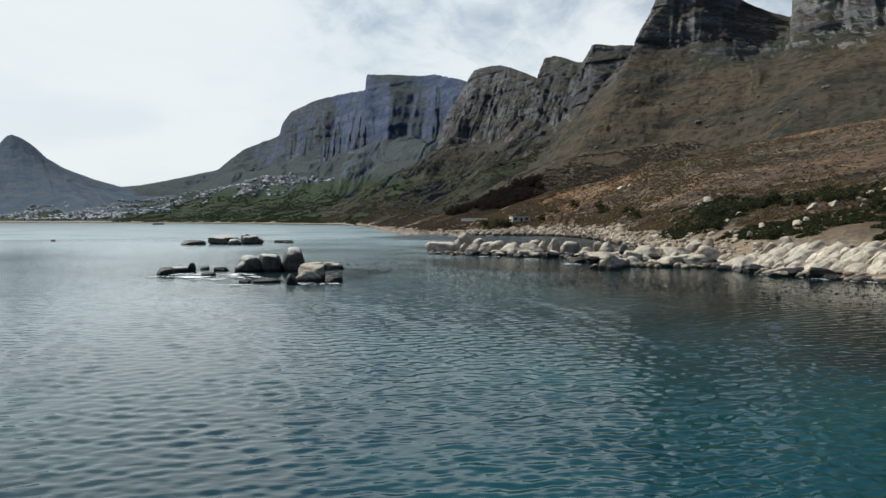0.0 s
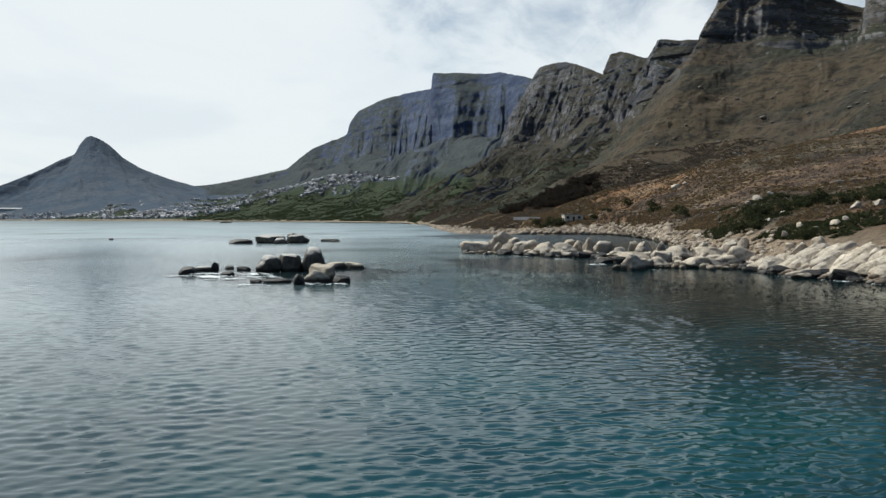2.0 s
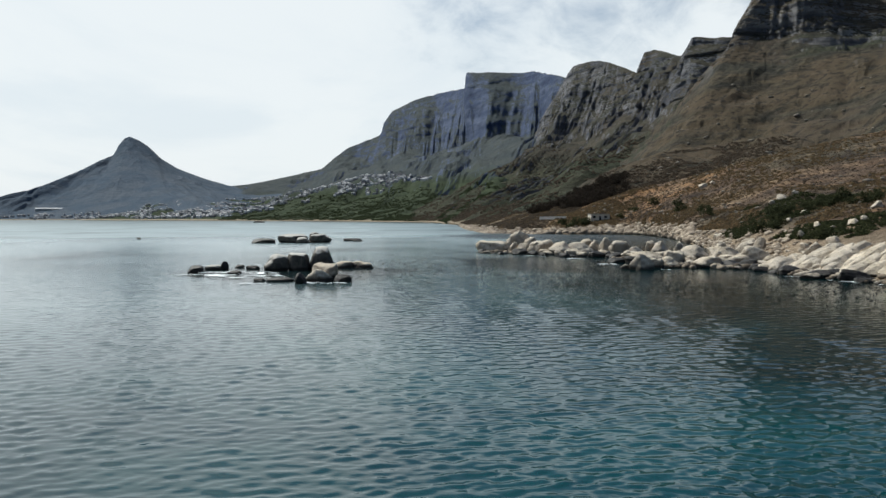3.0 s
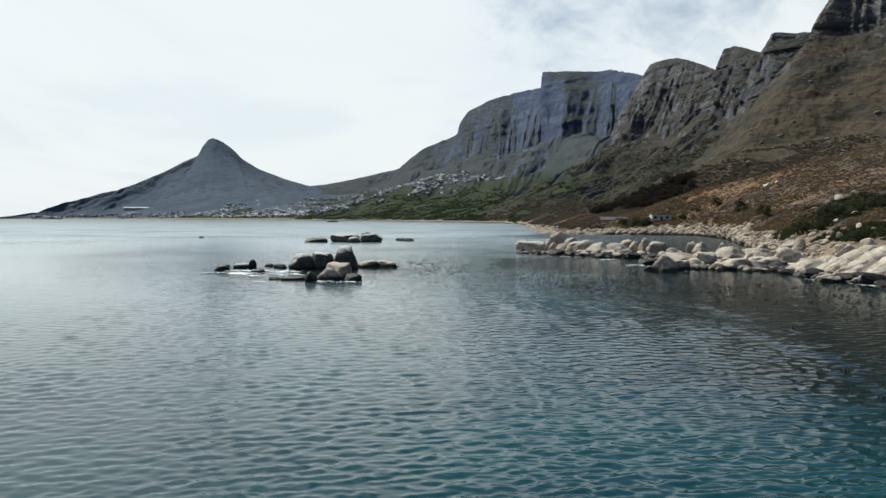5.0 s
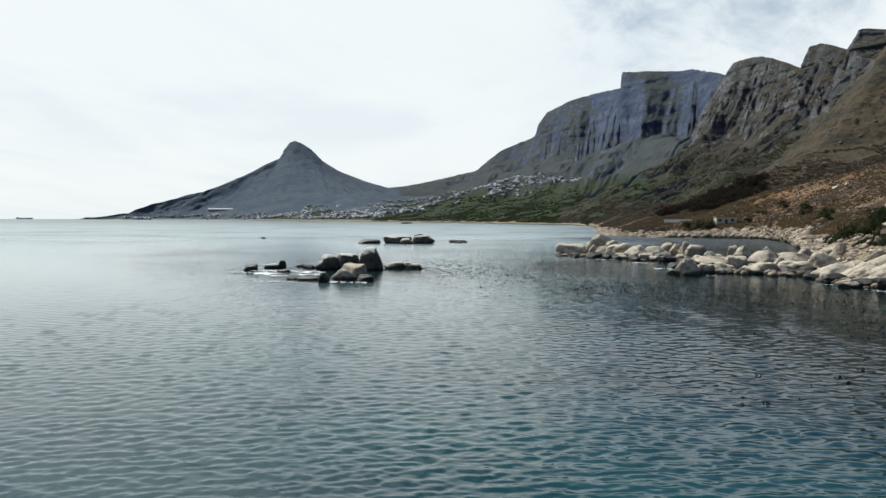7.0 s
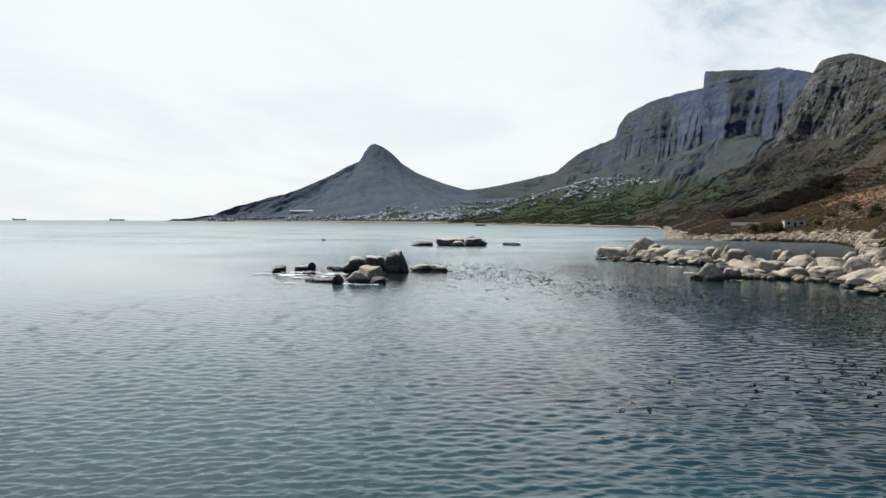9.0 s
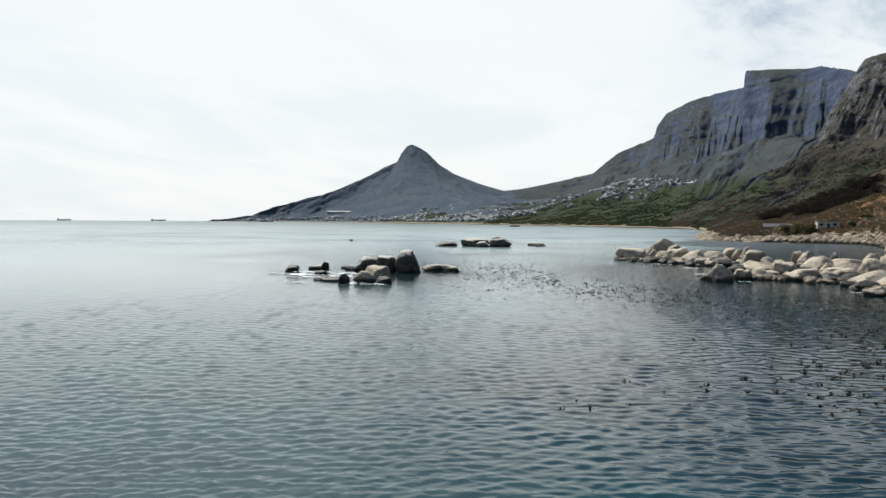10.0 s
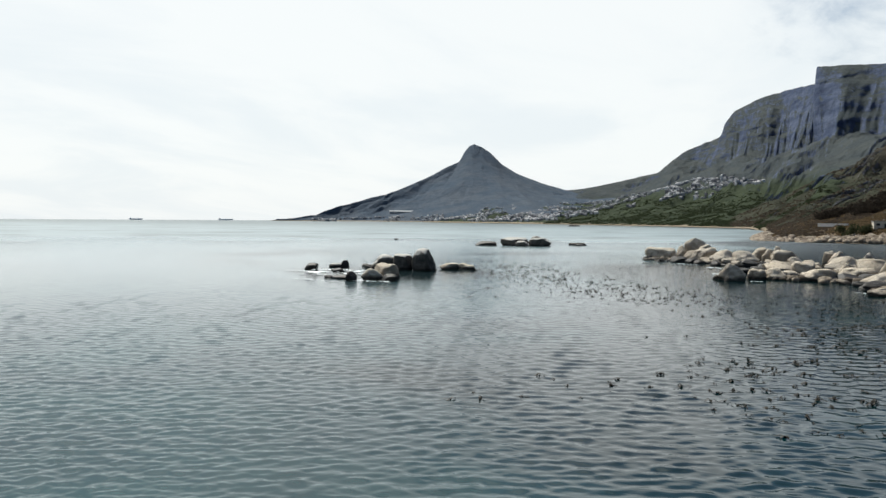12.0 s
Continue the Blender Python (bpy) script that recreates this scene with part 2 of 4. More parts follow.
def water_bump(n, p, g):
    chop = n.noise(n.scaled(p, (0.42, 1.0, 1.0), 0.35), 0.85, 2.0, 0.45, 0.3)
    fine = n.noise(n.scaled(p, (0.5, 1.0, 1.0), 0.2), 2.4, 1.5, 0.45, 0.2)
    # close in the water's own shape carries the wavelets; out in the bay they flatten
    reach = n.add("ShaderNodeVectorMath", {0: p}, operation="LENGTH").outputs["Value"]
    grow = n.steps(reach, 45.0, 150.0, 0.08, 0.42)
    calm = n.steps(reach, 150.0, 420.0, 1.0, 0.8)
    # the lee under the shore lies nearly flat
    at = n.add("ShaderNodeSeparateXYZ", {0: p})
    lee = n.steps(n.math("ADD", at.outputs[0], n.math("MULTIPLY", at.outputs[1], 0.12)), 10.0, 48.0, 1.0, 0.35)
    calm = n.math("MULTIPLY", calm, n.math("MAXIMUM", lee, n.steps(at.outputs[1], 430.0, 560.0)))
    return n.math("ADD", n.math("MULTIPLY", n.math("MULTIPLY", chop, grow), calm), n.math("MULTIPLY", fine, n.steps(reach, 40.0, 170.0, 0.085, 0.13)))


def water_gloss(n, p, g):
    reach = n.add("ShaderNodeVectorMath", {0: p}, operation="LENGTH").outputs["Value"]
    return n.steps(reach, 60.0, 560.0, 0.06, 0.34)


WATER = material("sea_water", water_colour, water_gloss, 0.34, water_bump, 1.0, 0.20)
WATER.node_tree.nodes["Principled BSDF"].inputs["IOR"].default_value = 1.33


def plain(name, colour, rough=0.8, spread=0.25, scale=1.0):
    return material(name, lambda n, p, g: n.mix(n.steps(n.noise(p, scale, 5, 0.6), 0.35, 0.65), tuple((1 - spread) * v for v in colour), colour), rough, 0.3)


# ---- noise on arrays ----
def lattice(ix, iy, iz, seed):
    h = (ix * 374761393 + iy * 668265263 + iz * 2147483647 + seed * 974634777) & 0xFFFFFFFF
    h = ((h ^ (h >> 13)) * 1274126177) & 0xFFFFFFFF
    h = ((h ^ (h >> 16)) * 2246822519) & 0xFFFFFFFF
    return ((h ^ (h >> 15)) & 0xFFFF) / 32767.5 - 1.0


def value_noise(x, y, z=0.0, seed=0):
    x, y, z = np.broadcast_arrays(np.asarray(x, float), np.asarray(y, float), np.asarray(z, float))
    fx, fy, fz = np.floor(x), np.floor(y), np.floor(z)
    ix, iy, iz = fx.astype(np.int64), fy.astype(np.int64), fz.astype(np.int64)
    u, v, t = x - fx, y - fy, z - fz
    u, v, t = u * u * (3 - 2 * u), v * v * (3 - 2 * v), t * t * (3 - 2 * t)
    out = 0.0
    for a, wa in ((0, 1 - u), (1, u)):
        for b, wb in ((0, 1 - v), (1, v)):
            for c, wc in ((0, 1 - t), (1, t)):
                out = out + wa * wb * wc * lattice(ix + a, iy + b, iz + c, seed)
    return out


def fbm(x, y, z=0.0, octaves=5, gain=0.5, seed=0, ridged=False):
    total, size, norm = 0.0, 1.0, 0.0
    for k in range(octaves):
        f = 2.03 ** k
        layer = value_noise(x * f, y * f, np.asarray(z) * f, seed + 17 * k)
        total = total + size * ((1 - 2 * np.abs(layer)) if ridged else layer)
        norm, size = norm + size, size * gain
    return total / norm


# ---- mesh helpers ----
def mesh_of(name, verts, faces, mat, smooth=True):
    data = bpy.data.meshes.new(name)
    verts, faces = np.asarray(verts, np.float32), np.asarray(faces, np.int32)
    k = faces.shape[1]
    data.vertices.add(len(verts))
    data.vertices.foreach_set("co", verts.ravel())
    data.loops.add(faces.size)
    data.loops.foreach_set("vertex_index", faces.ravel())
    data.polygons.add(len(faces))
    data.polygons.foreach_set("loop_start", np.arange(0, faces.size, k, dtype=np.int32))
    data.polygons.foreach_set("use_smooth", np.full(len(faces), smooth))
    data.materials.append(mat)
    data.update(calc_edges=True)
    data.validate()
    return data


def grid_faces(rows, cols):
    a = np.arange(rows * cols).reshape(rows, cols)
    return np.stack([a[:-1, :-1], a[:-1, 1:], a[1:, 1:], a[1:, :-1]], -1).reshape(-1, 4)


def part(name, bm, mat, parent, label=""):
    data = bpy.data.meshes.new(name)
    bm.to_mesh(data)
    bm.free()
    data.materials.append(mat)
    ob = new(name, data)
    ob.parent = parent
    return tagged(ob, label)


def box(bm, x0, y0, z0, x1, y1, z1, bevel=0.0):
    made = bmesh.ops.create_cube(bm, size=1.0, matrix=Matrix.LocRotScale(((x0 + x1) / 2, (y0 + y1) / 2, (z0 + z1) / 2), None, (x1 - x0, y1 - y0, z1 - z0)))
    if bevel:
        bmesh.ops.bevel(bm, geom=list({e for v in made["verts"] for e in v.link_edges}), offset=bevel, segments=2, affect="EDGES")


def along(points, u):
    """A smooth curve through points, at u from 0 to 1."""
    points = np.asarray(points, float)
    s = np.clip(u, 0, 1) * (len(points) - 1)
    k = np.minimum(s.astype(int), len(points) - 2)
    f = (s - k)[:, None]
    p = np.vstack([2 * points[0] - points[1], points, 2 * points[-1] - points[-2]])
    a, b, c, d = p[k], p[k + 1], p[k + 2], p[k + 3]
    m1, m2 = 0.22 * (c - a), 0.22 * (d - b)
    return (2 * f**3 - 3 * f**2 + 1) * b + (f**3 - 2 * f**2 + f) * m1 + (3 * f**2 - 2 * f**3) * c + (f**3 - f**2) * m2


class Landform:
    """A slope that rises from a foot line to a ridge line, with ledged cliffs below the ridge and a back that falls away."""

    def __init__(self, foot, ridge, profile, cliff, high, rough, grain, gully, relief, seed, foot_z=1.0, back=0.35, cap=85, dive=False, evened=True, taper=0.0):
        self.foot, self.ridge, self.profile = foot, ridge, np.array(profile, float)
        self.cliff, self.high, self.rough, self.grain, self.gully, self.relief = cliff, high, rough, grain, gully, relief
        self.seed, self.foot_z, self.back, self.dive, self.taper = seed, foot_z, back, dive, taper
        fine = np.linspace(0, 1, 400)
        tall = along(ridge, fine)[:, 2]
        wide = np.ones(61) / 61
        self.level = np.convolve(np.pad(np.minimum(tall, np.percentile(tall, cap)), 30, "edge"), wide, "valid")
        wide = np.ones(81 if evened else 1) / (81 if evened else 1)
        self.even = np.stack([np.convolve(np.pad(along(ridge, fine)[:, i], len(wide) // 2, "reflect", reflect_type="odd"), wide, "valid") for i in (0, 1)], -1)
        self.length = np.concatenate([[0], np.cumsum(np.hypot(*np.diff(along(ridge, np.linspace(0, 1, 400))[:, :2], axis=0).T))])

    def at(self, u, v):
        """Places for arrays u (along) and v (0 at the foot, 1 at the ridge, past that down the back)."""
        u, v = np.asarray(u, float), np.asarray(v, float)
        f, r = along(self.foot, u), along(self.ridge, u)
        # the slope follows an evened ridge and meets the true one only near its top
        even = np.stack([np.interp(u, np.linspace(0, 1, 400), self.even[:, i]) for i in (0, 1)], -1)
        meet = np.clip((v - 0.72) / 0.28, 0, 1)[:, None]
        r[:, :2] = even + (r[:, :2] - even) * meet * meet * (3 - 2 * meet)
        span = np.hypot(*(r[:, :2] - f[:, :2]).T)
        s = np.interp(u, np.linspace(0, 1, 400), self.length)
        front = np.clip(v, 0.0, 1.0)
        # cliffs only where the ridge is high; gullies cut them back, buttresses push them out
        weight = np.clip((r[:, 2] - self.high) / (0.35 * self.high + 1), 0.0, 1)
        cut = fbm(s / self.gully, front * 0.8, 0, 5, 0.55, self.seed, True)
        deep = self.cliff * weight * (1.0 + 0.55 * cut) + 1e-4
        edge = 1.0 - deep
        level = np.interp(u, np.linspace(0, 1, 400), self.level)
        base = level * np.interp(front, self.profile[:, 0], self.profile[:, 1])
        k = np.clip((front - edge) / (deep * 0.97), 0, 1)
        count = 4.0
        phase = k * count + 0.6 * fbm(s / (self.gully * 1.7), 7.3, 0, 3, 0.5, self.seed + 2)
        ledge = np.floor(phase) + np.clip((phase - np.floor(phase)) * 1.7 - 0.5, 0, 1)
        step = np.clip(k + 0.40 * (ledge - phase + 0.05) / count * np.clip(6 * k, 0, 1) * np.clip(6 * (1 - k), 0, 1), 0, 1)
        soft = np.clip((front - 0.35) / 0.65, 0, 1) ** 2
        rise = weight * step + (1 - weight) * soft
        z = self.foot_z + base + (r[:, 2] - self.foot_z - level * self.profile[-1, 1]) * rise
        x, y = (f[:, i] + (r[:, i] - f[:, i]) * v for i in (0, 1))
        z = z - np.maximum(v - 1.0, 0) * span * self.back - np.maximum(-v, 0) * span * 0.35
        body = np.clip(front * 3.5, 0.0, 1)
        crest = np.clip((1.0 - front) * 12, 0.0, 1)
        # gullies wander down the slope and fork
        wander = s + self.gully * (0.55 * fbm(x / self.gully / 0.8, y / self.gully / 0.8, 3.0, 4, 0.55, self.seed + 71) + 0.5 * front)
        spurs = fbm(wander / (self.gully * 1.1), front * 2.2, 0, 5, 0.5, self.seed + 5, True)
        z = z + self.rough * body * crest * (1.1 * spurs - 0.25 + 0.8 * fbm(x / self.grain, y / self.grain, 0, 6, 0.55, self.seed + 9))
        z = z + self.rough * 0.16 * body * fbm(wander / (self.gully * 0.2), front * 9, 0, 4, 0.55, self.seed + 29)
        # broken rock bands that step the upper slope
        band = np.clip((front - 0.5) * 5, 0, 1) * np.clip((edge - front) * 30, 0, 1)
        lift = (0.09 * self.high if self.high < 400 else 0.0) * band * np.clip(fbm(s / (self.gully * 0.5), z / (0.35 * self.high), 0, 4, 0.55, self.seed + 37) * 2.2, 0, 1)
        tread = z / (0.10 * self.high)
        z = z + lift * (np.clip((tread - np.floor(tread)) * 4 - 3, 0, 1) - (tread - np.floor(tread)))
        # buttresses and clefts in level beds of rock, pushed out of the slope or back into it
        g = self.gully * 0.42
        warp = s + 0.25 * self.gully * fbm(s / self.gully, z / self.gully, 8.0, 3, 0.5, self.seed + 61)
        prow = fbm(warp / (g * 2.3), z / (g * 9), 4.0, 2, 0.45, self.seed + 13, True)
        # buttresses stand out farthest at their feet and die away down the slope
        stand = (0.30 + 0.95 * (1 - k)) * np.clip((front - edge + 0.22) / 0.22, 0, 1) ** 1.5
        cleft = np.clip(3.2 * np.abs(fbm(warp / (g * 0.8), z / (g * 0.6), 6.0, 3, 0.5, self.seed + 43)), 0, 1)
        bed = z / (g * 0.30) + 1.1 * fbm(s / (g * 3), 0.5, 0, 3, 0.5, self.seed + 67)
        hard = value_noise(np.floor(bed) * 1.7, s / (g * 2.5), 0, self.seed + 73)
        face = (0.5 - (bed - np.floor(bed))) * 0.55 + 0.55 * hard
        crag = fbm(x / (g * 0.5), y / (g * 0.5), z / (g * 0.25), 5, 0.6, self.seed + 19)
        sheer = np.clip((front - edge + 0.05) / 0.05, 0.10, 1) * np.clip((front - 0.3) * 3, 0, 1) * np.clip((1.003 - front) * 28, 0, 1)
        push = self.relief * (stand * (1.25 * prow - 0.2) * np.clip((1.003 - front) * 28, 0, 1) + sheer * (0.22 * (cleft - 0.6) + 0.15 * face + 0.36 * crag))
        x, y = x + push * (f[:, 0] - r[:, 0]) / span, y + push * (f[:, 1] - r[:, 1]) / span
        if self.taper:
            # the near end sinks away into the shore
            swell = np.clip(u / self.taper, 0, 1)
            z = (z + 2.5) * swell * swell * (3 - 2 * swell) - 2.5
        if self.dive:
            # the far end sinks under the neighbouring slope
            sink = np.clip((u - 0.93) / 0.07, 0, 1) ** 2 * np.clip((0.9 - front) * 4, 0, 1)
            z = z - sink * (0.45 * z + 12)
        return np.stack([x, y, z], -1)

    def build(self, name, nu, vs, mat):
        us = np.linspace(0, 1, nu)
        vs = np.asarray(vs)
        uu, vv = np.meshgrid(us, vs, indexing="ij")
        verts = self.at(uu.ravel(), vv.ravel())
        return new(name, mesh_of(name, verts, grid_faces(nu, len(vs))[:, ::-1], mat))


# ---- the setting: sea, coast and mountains ----
LION_RIDGE = [(-2068, 2737, 4), (-2050, 2777, 20), (-2023, 2854, 48), (-2002, 2953, 75), (-1995, 3054, 97), (-1989, 3167, 115), (-2014, 3387, 158), (-2011, 3588, 213), (-2001, 3725, 262), (-1992, 3835, 295), (-1993, 3889, 341), (-1983, 3928, 377), (-1969, 3953, 387), (-1940, 3976, 374), (-1901, 3994, 347), (-1875, 4015, 317), (-1859, 4045, 291), (-1821, 4143, 248), (-1750, 4289, 205), (-1671, 4427, 173), (-1551, 4519, 154), (-1433, 4580, 180)]
LION_FOOT = [(-2137, 2590), (-2065, 2675), (-1946, 2703), (-1834, 2721), (-1723, 2735), (-1568, 2714), (-1417, 2684), (-1247, 2604), (-1044, 2423), (-820, 2138), (-619, 1840), (-488, 1674)]
MASSIF_RIDGE = [(-1912, 4457, 131), (-1682, 4496, 169), (-1510, 4504, 194), (-1350, 4502, 226), (-1176, 4447, 256), (-1030, 4380, 350), (-817, 4222, 404), (-794, 4175, 455), (-754, 4182, 510), (-627, 4052, 543), (-487, 3870, 548), (-338, 3484, 511), (-298, 3220, 530), (-109, 2998, 488), (-50, 2900, 477), (36, 2500, 396), (111, 2397, 353)]
MASSIF_FOOT = [(-1328, 2351), (-997, 2073), (-788, 1892), (-598, 1698), (-428, 1490), (-294, 1318), (-193, 1164), (-133, 1052), (-91, 895)]
SPUR_RIDGE = [(-12, 2450, 283), (27, 2400, 346), (63, 2299, 390), (120, 2147, 378), (147, 2045, 351), (194, 1890, 306), (190, 1782, 327), (211, 1767, 329), (244, 1581, 283), (205, 1284, 256), (212, 1272, 257), (266, 1221, 242), (324, 1207, 249)]
SPUR_FOOT = [(-219, 1231), (-162, 1108), (-123, 1023), (-93, 915), (-67, 757), (-47, 618)]
HILL_RIDGE = [(174, 985, 128), (184, 927, 162), (200, 918, 179), (205, 922, 213), (221, 929, 250), (251, 947, 305), (281, 949, 299), (310, 951, 241), (358, 939, 219), (353, 920, 233), (371, 913, 293), (451, 870, 328), (524, 756, 299), (598, 561, 223)]
HILL_FOOT = [(-136, 1071), (-78, 826), (-45, 580), (-20, 440), (24, 420), (54, 402), (62, 340), (61, 275), (60, 205), (64, 152), (76, 122), (98, 97), (140, 60), (220, 20)]
FOOTHILL_RIDGE = [(4, 470, 8), (22, 470, 10), (37, 468, 16), (54, 466, 22), (85, 466, 29), (121, 470, 39), (155, 490, 46), (202, 530, 57), (264, 539, 69), (344, 492, 78), (410, 382, 71)]
FOOTHILL_FOOT = [(-8, 420), (30, 411), (51, 398), (56, 342), (54, 282), (52, 226), (50, 180), (50, 142), (58, 112), (84, 86), (150, 40)]

peak = Landform(LION_FOOT, LION_RIDGE, [(0, 0), (0.3, 0.16), (0.7, 0.55), (1, 0.95)], 0.05, 900, 14, 200, 300, 16, 3, evened=False)
massif = Landform(MASSIF_FOOT, MASSIF_RIDGE, [(0, 0), (0.15, 0.06), (0.45, 0.24), (0.86, 0.50), (1, 0.62)], 0.15, 330, 30, 300, 340, 34, 11, dive=True)
spur = Landform(SPUR_FOOT, SPUR_RIDGE, [(0, 0), (0.3, 0.15), (0.8, 0.52), (1, 0.68)], 0.20, 180, 20, 150, 170, 36, 23, dive=True)
hill = Landform(HILL_FOOT, HILL_RIDGE, [(0, 0), (0.06, 0.028), (0.27, 0.115), (0.52, 0.27), (0.88, 0.78), (1, 0.90)], 0.10, 120, 9, 60, 110, 22, 31, -0.5, 0.35, 35)
foothill = Landform(FOOTHILL_FOOT, FOOTHILL_RIDGE, [(0, 0), (0.06, 0.08), (0.2, 0.20), (0.5, 0.42), (0.85, 0.86), (1, 1)], 0.0, 900, 2.2, 34, 60, 2.5, 47, 0.5, 0.05, taper=0.06)
slopes = np.concatenate([np.linspace(0, 0.8, 60), np.linspace(0.805, 1.0, 90), np.linspace(1.02, 1.35, 8)])
tagged(peak.build("mountain_peak", 420, slopes, PEAK), "pointed peak above a seaside town, painted haze grey-blue", "mountain", kind="structure")
tagged(massif.build("mountain_massif", 620, slopes, FAR_RANGE), "flat-topped mountain with sheer rock cliffs, painted haze blue-grey", "mountain", kind="structure")
tagged(spur.build("mountain_spur", 520, slopes, RANGE), "grey sandstone buttresses above a dark scrub slope", "mountain", kind="structure")
near = np.concatenate([np.linspace(-0.03, 0.1, 80), np.linspace(0.102, 0.5, 190), np.linspace(0.503, 0.86, 90), np.linspace(0.862, 1.0, 90), np.linspace(1.02, 1.4, 8)])
tagged(hill.build("hillside", 600, near, HILL), "dry olive-brown mountainside below dark sandstone cliffs", "hillside", kind="structure")
shelf = np.concatenate([np.linspace(-0.05, 0.25, 150), np.linspace(0.252, 1.0, 230), np.linspace(1.01, 1.8, 30)])
tagged(foothill.build("ground", 560, shelf, SOIL), "rusty scrub foothill rising from the rocky shore", "ground", kind="structure")


def build_sea():
    fine = np.radians(np.linspace(-60, 66, 820))
    coarse = np.radians(np.linspace(66, 300, 80)[1:-1])
    turn = np.concatenate([fine, coarse])
    rings = [1.0, 6.0, 11.0]
    while rings[-1] < 4850:
        r = rings[-1]
        rings.append(r + max(0.10, r * (0.0040 if r < 150 else min(0.0040 + (r - 150) * 0.0001, 0.03))))
    rings = np.array(rings[:-1] + [4850.0])
    rr, aa = np.meshgrid(rings, np.append(turn, turn[0] + 2 * math.pi), indexing="ij")
    x, y = 26 - rr * np.sin(aa), 4 + rr * np.cos(aa)
    r = np.random.RandomState(8)
    cell = np.gradient(rings)[:, None] * np.ones_like(rr)
    z = np.zeros_like(rr)
    for size in np.geomspace(0.34, 1.6, 60):
        # wavelets run down the wind, each train with its own heading, phase and slow beat
        turn_to, phase = radians(-68 + r.normal() * 32), r.uniform(0, 6.3)
        kx, ky = math.cos(turn_to) * 2 * math.pi / size, math.sin(turn_to) * 2 * math.pi / size
        beat = np.clip(0.6 + 0.9 * np.sin(0.21 * kx * y - 0.17 * ky * x + r.uniform(0, 6.3)), 0, 1.5)
        z += 0.0050 * size ** 0.80 * beat * np.sin(kx * x + ky * y + phase) * np.clip(size / cell / 2.2 - 1.0, 0, 1)
    z *= np.clip((rr - 8) / 6, 0, 1) * np.clip((420 - rr) / 200, 0, 1) * (1 + 0.45 * fbm(x / 17, y / 30, 0, 2, 0.5, 91)) * np.interp(rr, (30, 50, 90, 160), (0.72, 0.80, 0.62, 0.40))
    lee = np.clip((x + 0.12 * y - 18) / 34, 0, 1)
    keep = 1.0 - 0.35 * lee * lee * (3 - 2 * lee) * np.clip((330 - y) / 120, 0, 1) * np.clip((y - 50) / 50, 0, 1)
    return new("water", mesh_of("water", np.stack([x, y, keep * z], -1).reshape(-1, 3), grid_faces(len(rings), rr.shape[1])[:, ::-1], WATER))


tagged(build_sea(), "calm rippled blue-green sea with pale sky reflections", "sea", kind="structure")
bed = bmesh.new()
bmesh.ops.create_circle(bed, cap_ends=True, segments=64, radius=4900)
sea_bed = part("sea_bed", bed, plain("pale_tone", (0.35, 0.30, 0.22)), None)
sea_bed.location = (26, 4, -9)
tagged(sea_bed, "sandy sea bed under the water", "sea bed", kind="structure")


# ---- boulders ----
def boulder_mesh(seed, blocky=2.6, cuts=5, level=4, knobs=0.10, mat=None):
    """A granite boulder of unit size: a rounded block, planed by old joints, split by cracks, weathered and pitted."""
    rng = random.Random(seed)
    bm = bmesh.new()
    bmesh.ops.create_icosphere(bm, subdivisions=level, radius=1.0)
    co = np.array([v.co for v in bm.verts])
    radius = (np.abs(co) ** blocky).sum(1) ** (-1 / blocky)
    co = co * radius[:, None]
    for _ in range(cuts):
        way = np.array([rng.uniform(-1, 1), rng.uniform(-1, 1), rng.uniform(-0.3, 0.8)])
        way /= np.linalg.norm(way)
        far = rng.uniform(0.55, 0.88)
        over = np.maximum(co @ way - far, 0)
        co = co - np.outer(over * 0.88, way)
    o = rng.uniform(0, 50)
    bump = knobs * fbm(co[:, 0] * 1.3 + o, co[:, 1] * 1.3, co[:, 2] * 1.3, 5, 0.55, seed)
    tilt = np.array([rng.uniform(-0.5, 0.5), rng.uniform(-0.5, 0.5), 1.0])
    split = co @ tilt * rng.uniform(1.0, 1.6) + 0.25 * fbm(co[:, 0] * 2 + o, co[:, 1] * 2, co[:, 2] * 2, 3, 0.5, seed + 7)
    groove = np.clip(1 - np.abs(split - np.round(split)) * 11, 0, 1)
    crack = np.clip(1 - np.abs(value_noise(co[:, 0] * 0.9 + o, co[:, 1] * 0.9, co[:, 2] * 1.2, seed + 3)) * 12, 0, 1)
    co = co * (1 + bump - 0.07 * groove - 0.09 * crack)[:, None]
    low, high = co.min(0), co.max(0)
    co = (co - (low + high) / 2) / ((high - low) / 2)
    for v, p in zip(bm.verts, co):
        v.co = p
    for f in bm.faces:
        f.smooth = True
    data = bpy.data.meshes.new("boulder")
    bm.to_mesh(data)
    bm.free()
    data.materials.append(mat or GRANITE)
    return data


ROUND = [boulder_mesh(k, 2.5, 7, 4, 0.24) for k in range(8)]
BLOCK = [boulder_mesh(20 + k, 3.0, 7, 4, 0.18) for k in range(6)]
SMALL = [boulder_mesh(40 + k, 2.8, 7, 3, 0.16) for k in range(8)]
PALE_TOPPED = [boulder_mesh(80 + k, 2.8, 4, 4, 0.12, PALE_TOP) for k in range(6)]
DARK = [boulder_mesh(60 + k, 2.7, 5, 4, 0.16, WET_ROCK) for k in range(4)]


